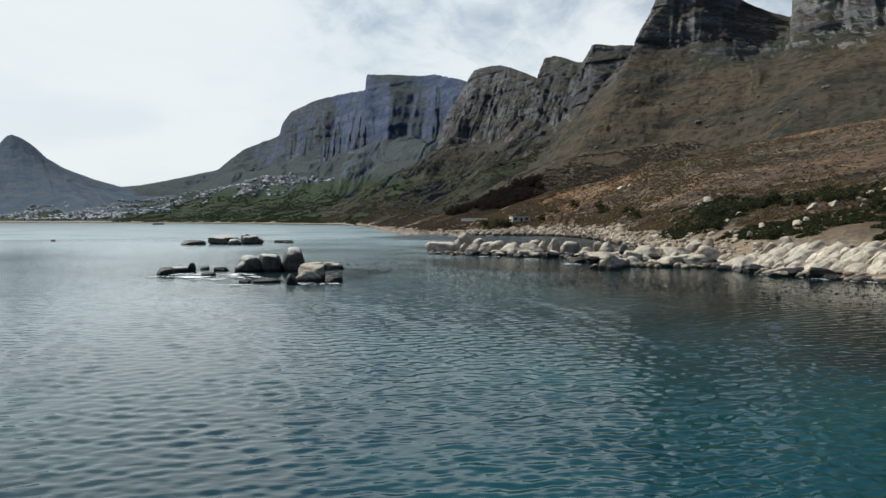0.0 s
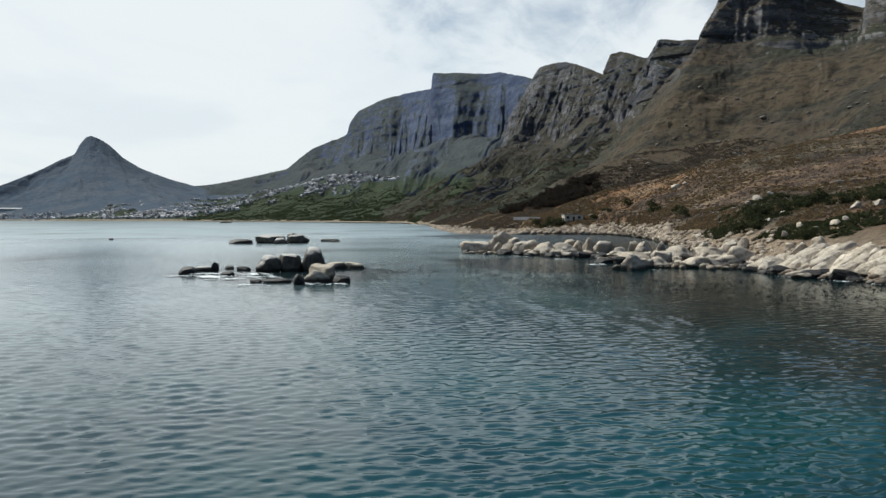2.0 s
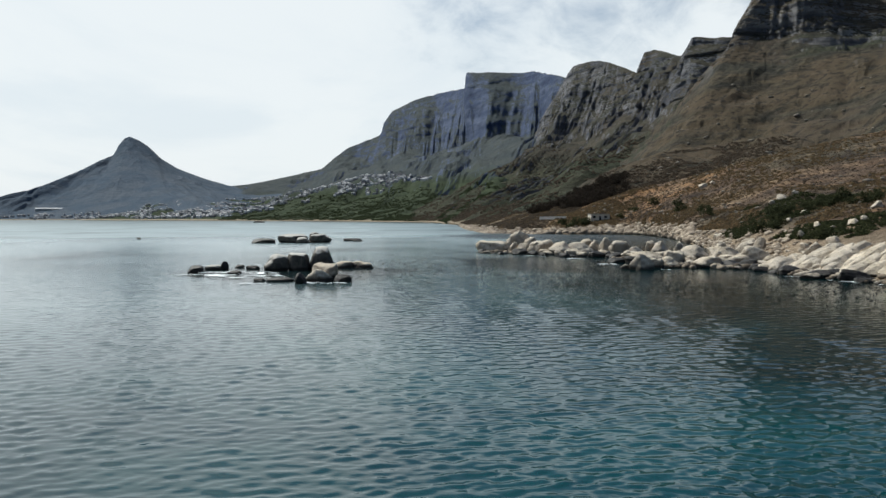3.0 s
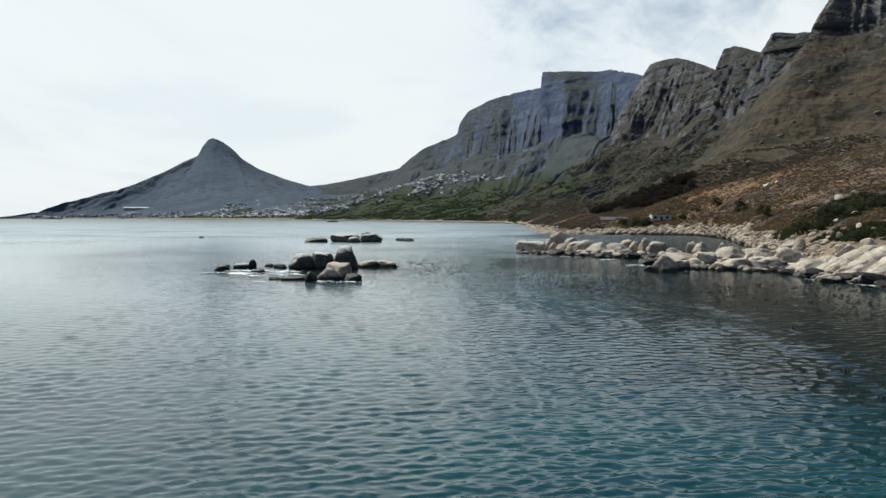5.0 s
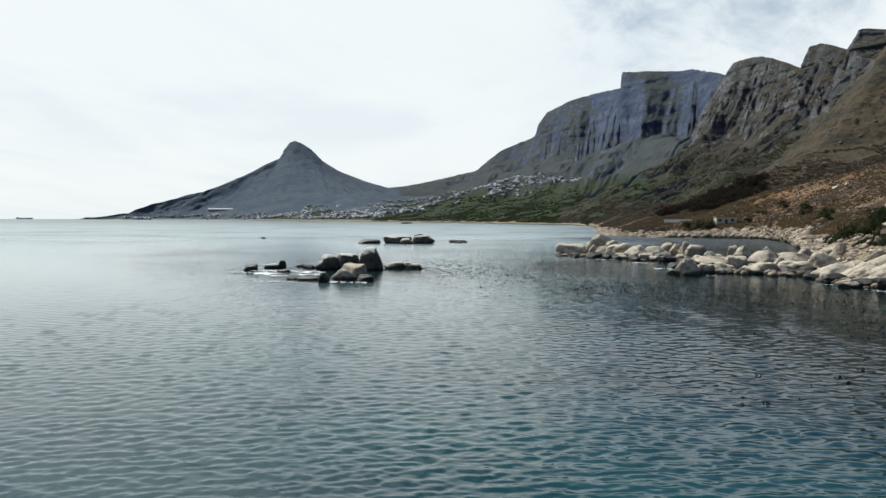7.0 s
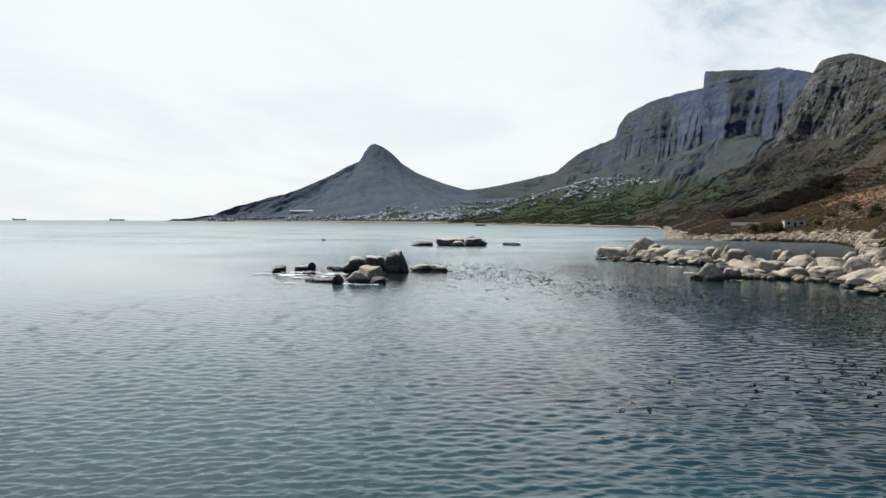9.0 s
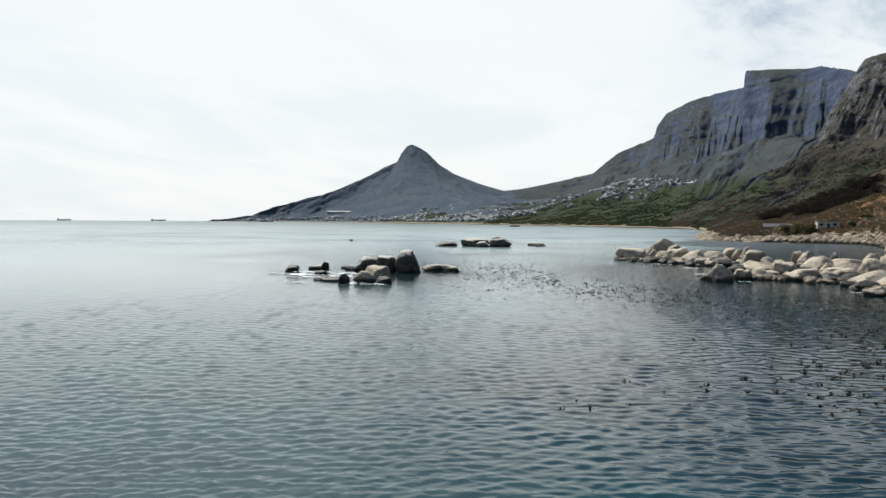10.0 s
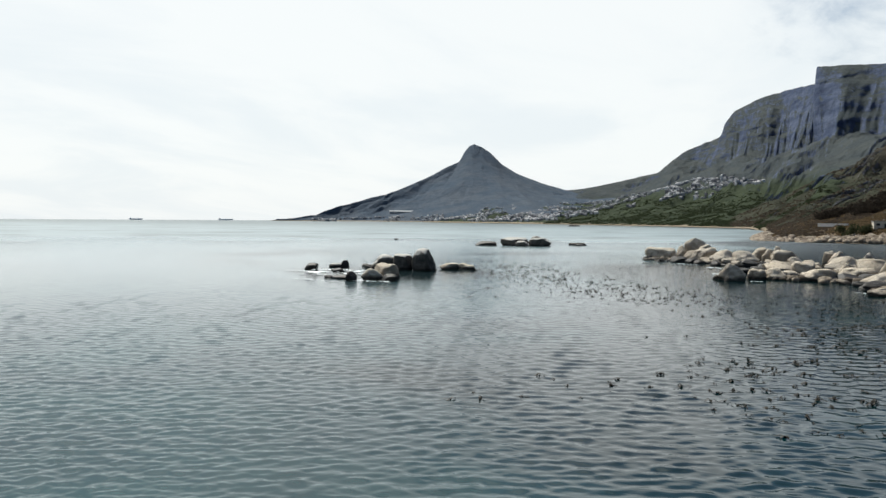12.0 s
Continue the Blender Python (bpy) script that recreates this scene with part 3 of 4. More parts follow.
def boulder(mesh, x, y, z, w, d, h, turn=0.0, tilt=0.0, roll=0.0, label="", group=""):
    """A boulder w wide and d deep, whose top stands h over z; its foot is sunk a little."""
    ob = new("boulder", mesh)
    ob.matrix_basis = pose(x, y, z + h * 0.42, roll, tilt, turn)
    ob.scale = (w / 2, d / 2, h * 0.58)
    return tagged(ob, label, "boulder", group)


PALE = "sunlit cream granite boulder with grey stains"
BLACK = "low black wave-washed rock awash in the sea"
# the islet: x, y, z, width, depth, height, turn, tilt, roll
ISLET = [
    (-32.3, 139.5, -0.3, 4.2, 4.0, 3.0, 20, 0, 0), (-28.7, 140.3, -0.3, 3.6, 3.6, 3.4, 40, 0, -10), (-25.1, 141.5, -0.3, 4.3, 4.6, 4.2, 15, 6, 0),
    (-18.9, 116.0, -0.3, 3.6, 3.4, 2.1, 25, 0, 8), (-18.6, 119.6, -0.3, 4.2, 4.0, 2.7, -30, 4, -6),
    (-23.1, 147.0, -0.3, 3.9, 2.8, 1.5, 10, 0, 0), (-19.8, 147.5, -0.3, 3.8, 2.4, 1.4, 15, 6, 0),
]
for k, (x, y, z, wd, dp, ht, turn, tilt, roll) in enumerate(ISLET):
    boulder(PALE_TOPPED[k] if k < 3 else (BLOCK + ROUND)[k + 2], x, y, z, wd, dp, ht, turn, tilt, roll, "dark weathered boulder with whitened top in the sea" if k < 3 else "grey-cream granite boulder of a sea islet", "boulders of the islet")
REEF = [
    (-43.2, 133.2, -0.2, 2.8, 2.2, 1.4, 0), (-43.2, 141.2, -0.2, 4.0, 2.2, 1.0, 5), (-41.6, 141.0, -0.2, 1.2, 1.4, 1.6, 5), (-36.2, 131.2, -0.2, 2.2, 1.6, 0.75, 0), (-41.2, 147.0, -0.2, 1.8, 1.2, 0.75, 0),
    (-37.4, 143.0, -0.2, 2.5, 1.4, 0.85, 0), (-20.5, 112.8, -0.2, 1.7, 1.7, 1.6, 30), (-24.4, 116.5, -0.2, 3.8, 2.0, 0.8, 5), (-15.4, 115.2, -0.2, 2.4, 1.6, 1.3, 20), (-27.4, 117.0, -0.2, 1.8, 1.2, 0.6, 0),
]
for k, (x, y, z, wd, dp, ht, turn) in enumerate(REEF):
    boulder(PALE_TOPPED[4] if k == 1 else DARK[k % 4], x, y, z, wd, dp, ht, turn, 0, 0, "low dark rock with a whitened top in the sea" if k == 1 else BLACK, "rocks round the islet")
OUTER = [(-82.8, 283, -0.3, 8.3, 4.5, 1.9, 5), (-74.2, 287, -0.3, 10.2, 6.0, 3.3, -5), (-69.3, 283, -0.3, 5.2, 4.0, 2.3, 15), (-65.0, 288, -0.3, 7.3, 5.5, 3.3, 10), (-68.0, 291.5, -0.3, 3.4, 4.0, 3.8, 0), (-58.0, 306, -0.3, 7.0, 2.6, 1.3, 0), (-55.0, 300, -0.3, 3.0, 2.0, 1.0, 0)]
for k, (x, y, z, wd, dp, ht, turn) in enumerate(OUTER):
    boulder(DARK[k % 4] if k in (0, 5, 6) else PALE_TOPPED[k % 6], x, y, z, wd, dp, ht, turn, 0, 0, BLACK if k in (0, 5, 6) else "long low grey boulder of an outer reef", "outer reef rocks")

# the spit: x, y, width, height of the top, turn, tilt, and whether it is a block
TIP = [
    (-2.3, 211, 7.4, 2.9, 0, 3, 0), (1.8, 214, 2.7, 3.4, 20, 0, 0), (4.5, 217, 4.3, 5.1, -15, -22, 1), (6.7, 215, 3.8, 3.5, 10, -14, 0), (3.2, 209, 2.2, 2.7, 30, 0, 0),
    (5.3, 208, 2.9, 2.4, -20, 0, 1), (9.7, 203, 6.3, 3.2, 5, -10, 0), (13.7, 195, 2.4, 1.2, 0, 0, 0), (16.2, 195, 3.2, 1.5, 10, 0, 0),
]
MIDDLE = [
    (14.3, 200, 5.7, 3.0, -8, 6, 0), (18.5, 200, 5.5, 2.8, 6, 0, 1), (19.6, 210, 3.5, 3.3, 0, 0, 0), (21.8, 208, 2.8, 3.1, 25, 0, 0), (24.1, 205, 3.2, 3.7, -10, 8, 1),
    (26.6, 196, 4.9, 3.3, 12, 8, 1), (29.8, 190, 3.4, 2.2, 0, 0, 0), (33.9, 205, 2.6, 3.0, 40, 0, 0), (36.1, 203, 3.6, 3.0, -20, 0, 0), (41.1, 210, 2.6, 2.7, 0, 0, 0),
]
ROOT = [
    (26.3, 145.5, 3.8, 2.6, 15, 0, 1), (24.0, 147, 1.8, 0.8, 0, 0, 0), (29.8, 172, 6.8, 1.9, 5, 0, 0), (29.1, 150, 2.6, 1.7, 35, 0, 0), (31.8, 152, 3.5, 1.8, -15, 0, 0), (34.0, 165, 3.7, 2.4, 0, 5, 0),
    (39.6, 177, 6.7, 3.0, -6, 4, 0), (35.2, 155, 3.2, 1.2, 10, 0, 0), (37.6, 152, 4.9, 1.9, 0, 0, 0), (40.8, 160, 2.2, 2.5, 30, 0, 0),
]
NECK = [
    (44.2, 172, 6.2, 2.7, -5, 5, 0), (42.8, 157, 5.5, 2.0, 8, 0, 0), (47.9, 165, 5.5, 3.3, -12, -8, 1), (46.1, 155, 4.2, 1.0, 0, 0, 0), (52.6, 179, 3.6, 3.0, 20, 0, 1), (52.0, 178.5, 2.8, 4.4, 10, 24, 1), (50.7, 185, 4.2, 3.5, 0, 0, 0), (47.8, 195, 3.3, 3.1, 30, 0, 0),
]
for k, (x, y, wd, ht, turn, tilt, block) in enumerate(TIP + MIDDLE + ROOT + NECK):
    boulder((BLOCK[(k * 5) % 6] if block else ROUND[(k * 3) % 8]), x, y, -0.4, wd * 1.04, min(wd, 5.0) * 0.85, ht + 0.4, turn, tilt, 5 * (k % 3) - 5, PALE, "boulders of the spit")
# long slabs, parted by parallel joints, that climb away from the water
SLAB = [boulder_mesh(100 + k, 4.2, 4, 4, 0.10) for k in range(5)]


# ---- ground heights, for what stands on the slopes ----
def surface_samples(land, nu, vs):
    uu, vv = np.meshgrid(np.linspace(0, 1, nu), vs, indexing="ij")
    return land.at(uu.ravel(), vv.ravel())


SAMPLES = np.vstack([surface_samples(foothill, 260, np.linspace(0, 1.1, 200)), surface_samples(hill, 260, np.linspace(0, 0.5, 160))])


def ground_z(x, y):
    d = (SAMPLES[:, 0] - x) ** 2 + (SAMPLES[:, 1] - y) ** 2
    near = SAMPLES[d < max(d.min() * 4, 4.0)]
    return float(near[:, 2].max())


rng = random.Random(5)
lay = random.Random(12)
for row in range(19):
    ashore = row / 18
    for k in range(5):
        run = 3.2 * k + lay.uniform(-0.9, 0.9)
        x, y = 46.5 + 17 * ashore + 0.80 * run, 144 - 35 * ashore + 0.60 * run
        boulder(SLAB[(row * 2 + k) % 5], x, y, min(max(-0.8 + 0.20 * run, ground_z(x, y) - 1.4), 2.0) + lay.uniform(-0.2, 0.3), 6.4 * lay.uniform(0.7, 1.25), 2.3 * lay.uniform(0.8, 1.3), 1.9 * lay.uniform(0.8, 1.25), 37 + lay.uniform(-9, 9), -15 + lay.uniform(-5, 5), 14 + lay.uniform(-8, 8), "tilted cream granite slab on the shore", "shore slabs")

# ---- rubble along the shore ----
def shore_spots(count, land, u0, u1, v1, seed):
    r = np.random.RandomState(seed)
    return land.at(r.uniform(u0, u1, count), r.uniform(-0.006, v1, count) * r.uniform(0.3, 1, count))


for k, (x, y, z) in enumerate(np.vstack([shore_spots(48, foothill, 0.10, 0.60, 0.06, 1), shore_spots(8, foothill, 0.60, 0.80, 0.14, 2)])):
    size = rng.choice((0.9, 1.1, 1.4, 1.8, 2.4)) * rng.uniform(0.8, 1.2)
    boulder(SMALL[k % 8], x, y, z - 0.25 * size, size * rng.uniform(1.0, 1.5), size * rng.uniform(0.9, 1.3), size * rng.uniform(0.6, 0.9), rng.uniform(0, 180), rng.uniform(-14, 14), rng.uniform(-14, 14), "pale granite boulder in the shore rubble", "shore rubble")


def stuff(name, chunks, mat, label, category, smooth=False):
    """Many small pieces, joined: chunks of (vertices, triangles)."""
    verts, faces, start = [], [], 0
    for v, f in chunks:
        verts.append(v)
        faces.append(f + start)
        start += len(v)
    return tagged(new(name, mesh_of(name, np.vstack(verts), np.vstack(faces), mat, smooth)), label, category, kind="stuff")


def lump(seed, level=1):
    bm = bmesh.new()
    bmesh.ops.create_icosphere(bm, subdivisions=level, radius=1.0)
    v = np.array([p.co for p in bm.verts])
    f = np.array([[p.index for p in face.verts] for face in bm.faces])
    bm.free()
    return v * (1 + 0.32 * fbm(v[:, 0] * 1.4 + seed, v[:, 1] * 1.4, v[:, 2] * 1.4, 3, 0.6, seed))[:, None], f


LUMPS = [lump(k, 2) for k in range(10)]


def turned(v, angle):
    c, s = math.cos(angle), math.sin(angle)
    return np.stack([v[:, 0] * c - v[:, 1] * s, v[:, 0] * s + v[:, 1] * c, v[:, 2]], -1)


def placed_lump(x, y, z, w, d, h):
    v, f = rng.choice(LUMPS)
    return turned(v * (w / 2, d / 2, h / 2), rng.uniform(0, 6.3)) + (x, y, z), f


RUBBLE = material("rubble_stone", lambda n, p, g: n.mix(n.steps(g.outputs["Random Per Island"], 0.25, 0.85), (0.17, 0.135, 0.10), n.mix(n.steps(n.noise(p, 0.9, 5, 0.65), 0.4, 0.62), (0.25, 0.205, 0.155), (0.42, 0.36, 0.28))), 0.9, 0.2, granite_bump, 0.4, 0.3)
chunks = []
for spots, small, large in ((shore_spots(1300, hill, 0.10, 0.40, 0.035, 3), 0.9, 2.8), (shore_spots(1500, foothill, 0.0, 0.42, 0.17, 4), 0.8, 3.0), (shore_spots(500, foothill, 0.38, 0.66, 0.09, 14), 0.4, 1.6), (shore_spots(90, foothill, 0.66, 0.78, 0.05, 5), 0.4, 1.2)):
    for x, y, z in spots:
        size = rng.uniform(small, large)
        chunks.append(placed_lump(x, y, z + 0.1 * size, size * rng.uniform(1, 1.6), size, size * rng.uniform(0.6, 0.9)))
stuff("shore_rubble", chunks, RUBBLE, "pale granite cobbles and boulders heaped along the shore", "rubble", True)

# low wet rocks in the gaps of the spit and along the shore
GAPS = np.vstack([np.linspace((-4, 208), (30, 182), 26), np.linspace((22, 170), (46, 148), 22), np.linspace((44, 150), (50, 128), 22), np.linspace((50, 128), (62, 106), 18)])
for k, (x, y) in enumerate(GAPS):
    x, y, size = x + rng.uniform(-3, 3), y + rng.uniform(-3.5, 3.5), rng.uniform(1.2, 3.2)
    mesh = DARK[k % 4] if k % 3 else SMALL[k % 8]
    boulder(mesh, x, y, -0.25, size * 1.3, size, size * rng.uniform(0.4, 0.6), rng.uniform(0, 180), rng.uniform(-10, 10), 0, "low wet dark rock between pale boulders" if k % 3 else "small pale granite boulder at the waterline", "waterline rocks")

# the heap between the great boulders of the spit
HEAP = np.vstack([np.linspace((2, 211), (34, 199), 18), np.linspace((30, 186), (50, 170), 14)])
for k, (x, y) in enumerate(HEAP):
    size = rng.uniform(1.8, 3.6)
    boulder((ROUND + BLOCK)[(k * 3 + 2) % 14], x + rng.uniform(-2.5, 2.5), y + rng.uniform(-5, 3), -0.3, size * 1.25, size * 0.9, size * rng.uniform(0.4, 0.6), rng.uniform(-40, 40), rng.uniform(-12, 12), 0, PALE, "boulders of the spit")

# small stones wedged between the boulders of the spit and the slabs
WEDGED = material("wedged_stone", lambda n, p, g: n.mix(n.steps(g.outputs["Random Per Island"], 0.3, 0.9), (0.085, 0.068, 0.050), n.mix(n.steps(n.noise(p, 1.2, 5, 0.65), 0.4, 0.62), (0.20, 0.165, 0.125), (0.38, 0.32, 0.24))), 0.9, 0.2, granite_bump, 0.5, 0.3)
chunks = []
for (x0, y0), (x1, y1), count, wide in (((-3, 210), (30, 197), 150, 4.0), ((24, 176), (50, 168), 90, 6.0), ((28, 152), (50, 150), 110, 3.0), ((46, 152), (58, 132), 120, 4.0), ((46, 136), (60, 108), 70, 1.5)):
    for _ in range(count):
        t = rng.uniform(0, 1)
        size = rng.uniform(0.4, 1.5)
        chunks.append(placed_lump(x0 + (x1 - x0) * t + rng.gauss(0, 1.2), y0 + (y1 - y0) * t + rng.gauss(0, wide * 0.6), 0.10 + 0.12 * size, size * rng.uniform(1, 1.7), size, size * rng.uniform(0.6, 0.9)))
stuff("spit_rubble", chunks, WEDGED, "brown and cream stones wedged between granite boulders", "rubble", True)

# ---- rocks on the slopes ----
OUTCROPS = [(78.8, 408, 6, 3.0), (82, 404, 3, 1.8), (79, 270, 5, 2.6), (84, 275, 3.6, 2.0), (74, 262, 2.6, 1.4), (77, 188, 4.4, 2.4), (80.5, 186, 3.0, 2.4), (66, 168, 3.4, 1.8), (69, 171, 2.2, 1.4),
            (88, 190, 3.4, 1.6), (93, 196, 3.4, 1.5), (98, 199, 3.0, 1.4), (103, 206, 3.0, 1.4), (62, 176, 2.0, 1.5), (57, 168, 1.8, 1.4), (83, 178, 2.0, 1.2), (70, 215, 3, 1.5), (76, 222, 2.6, 1.3), (64, 205, 2.2, 1.2)]
for k, (x, y, wd, ht) in enumerate(OUTCROPS):
    boulder(BLOCK[k % 6], x, y, ground_z(x, y) - 0.3 * ht, wd * 0.72, wd * 0.62, ht * 0.8, 47 * k % 90, 6 * (k % 3) - 6, 0, "grey-cream granite outcrop among dark bushes", "outcrops on the slope")
chunks = []
for land, count, u0, u1, v0, v1, small, large, seed in ((foothill, 600, 0.12, 0.85, 0.05, 1.0, 0.4, 1.6, 6), (hill, 220, 0.2, 0.75, 0.1, 0.7, 0.9, 3.4, 7)):
    r = np.random.RandomState(seed)
    spots = land.at(r.uniform(u0, u1, count), r.uniform(v0, v1, count))
    for x, y, z in spots[fbm(spots[:, 0] / 30, spots[:, 1] / 30, 0, 2, 0.5, 3) > -0.05]:
        size = rng.uniform(small, large)
        chunks.append(placed_lump(x, y, z + 0.1 * size, size * rng.uniform(1, 1.8), size, size * rng.uniform(0.5, 0.8)))
stuff("slope_rocks", chunks, plain("slope_rock", (0.21, 0.185, 0.15), 0.9, 0.5, 0.6), "pale rocks scattered over the dry slope", "rocks", True)


# ---- scrub ----
def scrub_tint(*tones):
    def colour(n, p, g):
        at = g.outputs["Random Per Island"]
        c = n.mix(n.steps(at, 0.2, 0.5), tones[0], tones[1])
        return n.mix(n.steps(at, 0.65, 0.9), c, tones[2])
    return colour


def leaf_material(name, *tones):
    """Thin leaves and twigs that let some light through."""
    mat = material(name, scrub_tint(*tones), 0.9, 0.1)
    n = Nodes(mat.node_tree)
    solid = mat.node_tree.nodes["Principled BSDF"]
    thin = n.add("ShaderNodeBsdfTranslucent", {"Color": solid.inputs["Base Color"].links[0].from_socket})
    blend = n.add("ShaderNodeMixShader", {0: 0.42, 1: solid.outputs[0], 2: thin.outputs[0]})
    n.tree.links.new(blend.outputs[0], mat.node_tree.nodes["Material Output"].inputs[0])
    return mat


DRY_SCRUB = leaf_material("dry_scrub", (0.095, 0.080, 0.050), (0.150, 0.108, 0.062), (0.22, 0.15, 0.082))
GREEN_SCRUB = leaf_material("green_scrub", (0.026, 0.033, 0.016), (0.040, 0.047, 0.022), (0.064, 0.066, 0.032))


def tuft(seed, blades):
    """A twiggy clump of small leaf triangles that spread up and outwards."""
    r = np.random.RandomState(seed)
    out = r.normal(size=(blades, 3))
    out[:, 2] = np.abs(out[:, 2]) * 0.8 + 0.15
    out /= np.linalg.norm(out, axis=1)[:, None]
    tip = out * r.uniform(0.6, 1.0, (blades, 1))
    side = np.cross(out, r.normal(size=(blades, 3)))
    side *= 0.26 / np.linalg.norm(side, axis=1)[:, None]
    v = np.stack([tip * 0.35 + side, tip * 0.35 - side, tip], 1).reshape(-1, 3)
    return v, np.arange(3 * blades).reshape(-1, 3)


TUFTS = [tuft(k, 22) for k in range(12)]


def scrub(name, count, land, u0, u1, v0, v1, small, large, mat, label, patchy, seed):
    r = np.random.RandomState(seed)
    u, v = r.uniform(u0, u1, count), v0 + (v1 - v0) * r.uniform(0, 1, count) ** 1.3
    spots = land.at(u, v)
    keep = fbm(spots[:, 0] / 28, spots[:, 1] / 28, 0, 4, 0.55, seed) > patchy
    chunks = []
    for spot in spots[keep]:
        tv, tf = TUFTS[r.randint(12)]
        size = r.uniform(small, large)
        chunks.append((turned(tv * size * (1, 1, r.uniform(0.6, 0.9)), r.uniform(0, 6.3)) + spot - (0, 0, 0.06 * size), tf))
    return stuff(name, chunks, mat, label, "scrub")


scrub("dry_scrub", 22000, foothill, 0.03, 0.9, 0.10, 1.2, 0.4, 1.5, DRY_SCRUB, "low dry brown scrub on the foothill", -0.05, 3)
scrub("green_scrub", 6000, foothill, 0.52, 0.9, 0.05, 0.30, 0.6, 1.5, GREEN_SCRUB, "low dark green scrub above the shore", 0.0, 8)


BURNT = leaf_material("burnt_scrub", (0.068, 0.057, 0.046), (0.096, 0.079, 0.061), (0.135, 0.101, 0.072))
PINES = leaf_material("pine_needles", (0.034, 0.045, 0.024), (0.044, 0.056, 0.030), (0.056, 0.066, 0.036))
scrub("mountain_scrub", 22000, hill, 0.03, 0.85, 0.03, 0.50, 0.7, 2.4, BURNT, "dark burnt scrub dotted over the mountainside", -0.05, 12)
scrub("burnt_scrub", 17000, foothill, 0.03, 0.9, 0.12, 1.25, 0.25, 0.8, BURNT, "small burnt bushes dotted over the foothill", -0.5, 18)
scrub("bay_scrub", 9000, hill, 0.08, 0.36, 0.036, 0.30, 0.6, 2.0, BURNT, "dark burnt scrub above the bay shore", -0.15, 33)
scrub("bay_grass", 7000, hill, 0.08, 0.36, 0.020, 0.22, 0.4, 1.2, DRY_SCRUB, "dry grass tufts above the bay shore", -0.2, 34)
scrub("far_scrub", 12000, spur, 0.02, 1.0, 0.01, 0.62, 1.2, 3.2, BURNT, "dark scrub on the slope under the buttresses", -0.1, 21)
scrub("pine_wood", 16000, massif, 0.30, 1.0, 0.006, 0.22, 1.6, 3.6, PINES, "dark green pine wood on the far slope", -0.1, 25)


def leafy(seed, leaves):
    """A bush of unit size: leaves on several rounded masses, uneven and open between them."""
    r = np.random.RandomState(seed)
    mass = r.normal(size=(7, 3)) * (0.42, 0.42, 0.16) + (0, 0, 0.42)
    which = r.randint(0, 7, leaves)
    out = r.normal(size=(leaves, 3))
    out /= np.linalg.norm(out, axis=1)[:, None]
    at = mass[which] + out * r.uniform(0.22, 0.42, (leaves, 1)) * (1, 1, 0.8)
    at[:, 2] = np.abs(at[:, 2])
    a = np.cross(out, r.normal(size=(leaves, 3)))
    a *= r.uniform(0.045, 0.085, (leaves, 1)) / np.linalg.norm(a, axis=1)[:, None]
    b = np.cross(a, r.normal(size=(leaves, 3)))
    b *= 0.06 / np.linalg.norm(b, axis=1)[:, None]
    v = np.stack([at + a, at + b, at - a, at - b], 1).reshape(-1, 3)
    return v, np.arange(4 * leaves).reshape(-1, 4)


BUSH = [mesh_of("bush", *leafy(k, 620), GREEN_SCRUB, False) for k in range(6)]


def bush(x, y, w, h, label="dense dark green coastal bush"):
    ob = new("bush", rng.choice(BUSH))
    ob.matrix_basis = pose(x, y, ground_z(x, y) - 0.12 * h, 0, 0, rng.uniform(0, 360))
    ob.scale = (w / 1.5, w / 1.5, h / 0.85)
    return tagged(ob, label, "bush", "coastal bushes")


r = np.random.RandomState(15)
spots = foothill.at(r.uniform(0.60, 0.84, 170), r.uniform(0.05, 0.22, 170))
for x, y, z in spots[fbm(spots[:, 0] / 17, spots[:, 1] / 17, 0, 3, 0.5, 5) > -0.02]:
    s = rng.uniform(1.5, 4.4)
    bush(x, y, s, s * rng.uniform(0.5, 0.75))
for x, y, s in ((23, 424, 9), (28, 428, 5), (16, 432, 5), (44, 428, 4), (50, 424, 4), (58, 415, 5), (64, 380, 5), (62, 360, 4.5), (66, 330, 4), (64, 300, 4)):
    bush(x, y, s, s * 0.6, "round dark bush on the bay shore")

# a near-black thicket fills the gully behind the foothill
BLACK_TWIGS = leaf_material("near_black_twigs", (0.018, 0.015, 0.012), (0.026, 0.021, 0.016), (0.040, 0.032, 0.024))
THICKET = [mesh_of("bush", *leafy(30 + k, 520), BLACK_TWIGS, False) for k in range(4)]
for k in range(170):
    t = rng.uniform(0, 1)
    x, y = 0 + 52 * t, rng.uniform(500, 575)
    s = rng.uniform(4, 9)
    shrub = bush(x + 0.05 * (y - 500), y, s, s * rng.uniform(0.45, 0.7), "near-black thicket bush in the gully")
    shrub.data = rng.choice(THICKET)

# ---- a small house and a long white wall by the coast road ----
STUCCO = plain("cream_stucco", (0.62, 0.56, 0.46), 0.85, 0.15)
ROOFING = plain("grey_roof", (0.22, 0.20, 0.18), 0.8)
DARK_GLASS = plain("dark_window", (0.03, 0.035, 0.04), 0.2)
WHITEWASH = plain("whitewash", (0.72, 0.70, 0.66), 0.8, 0.12)


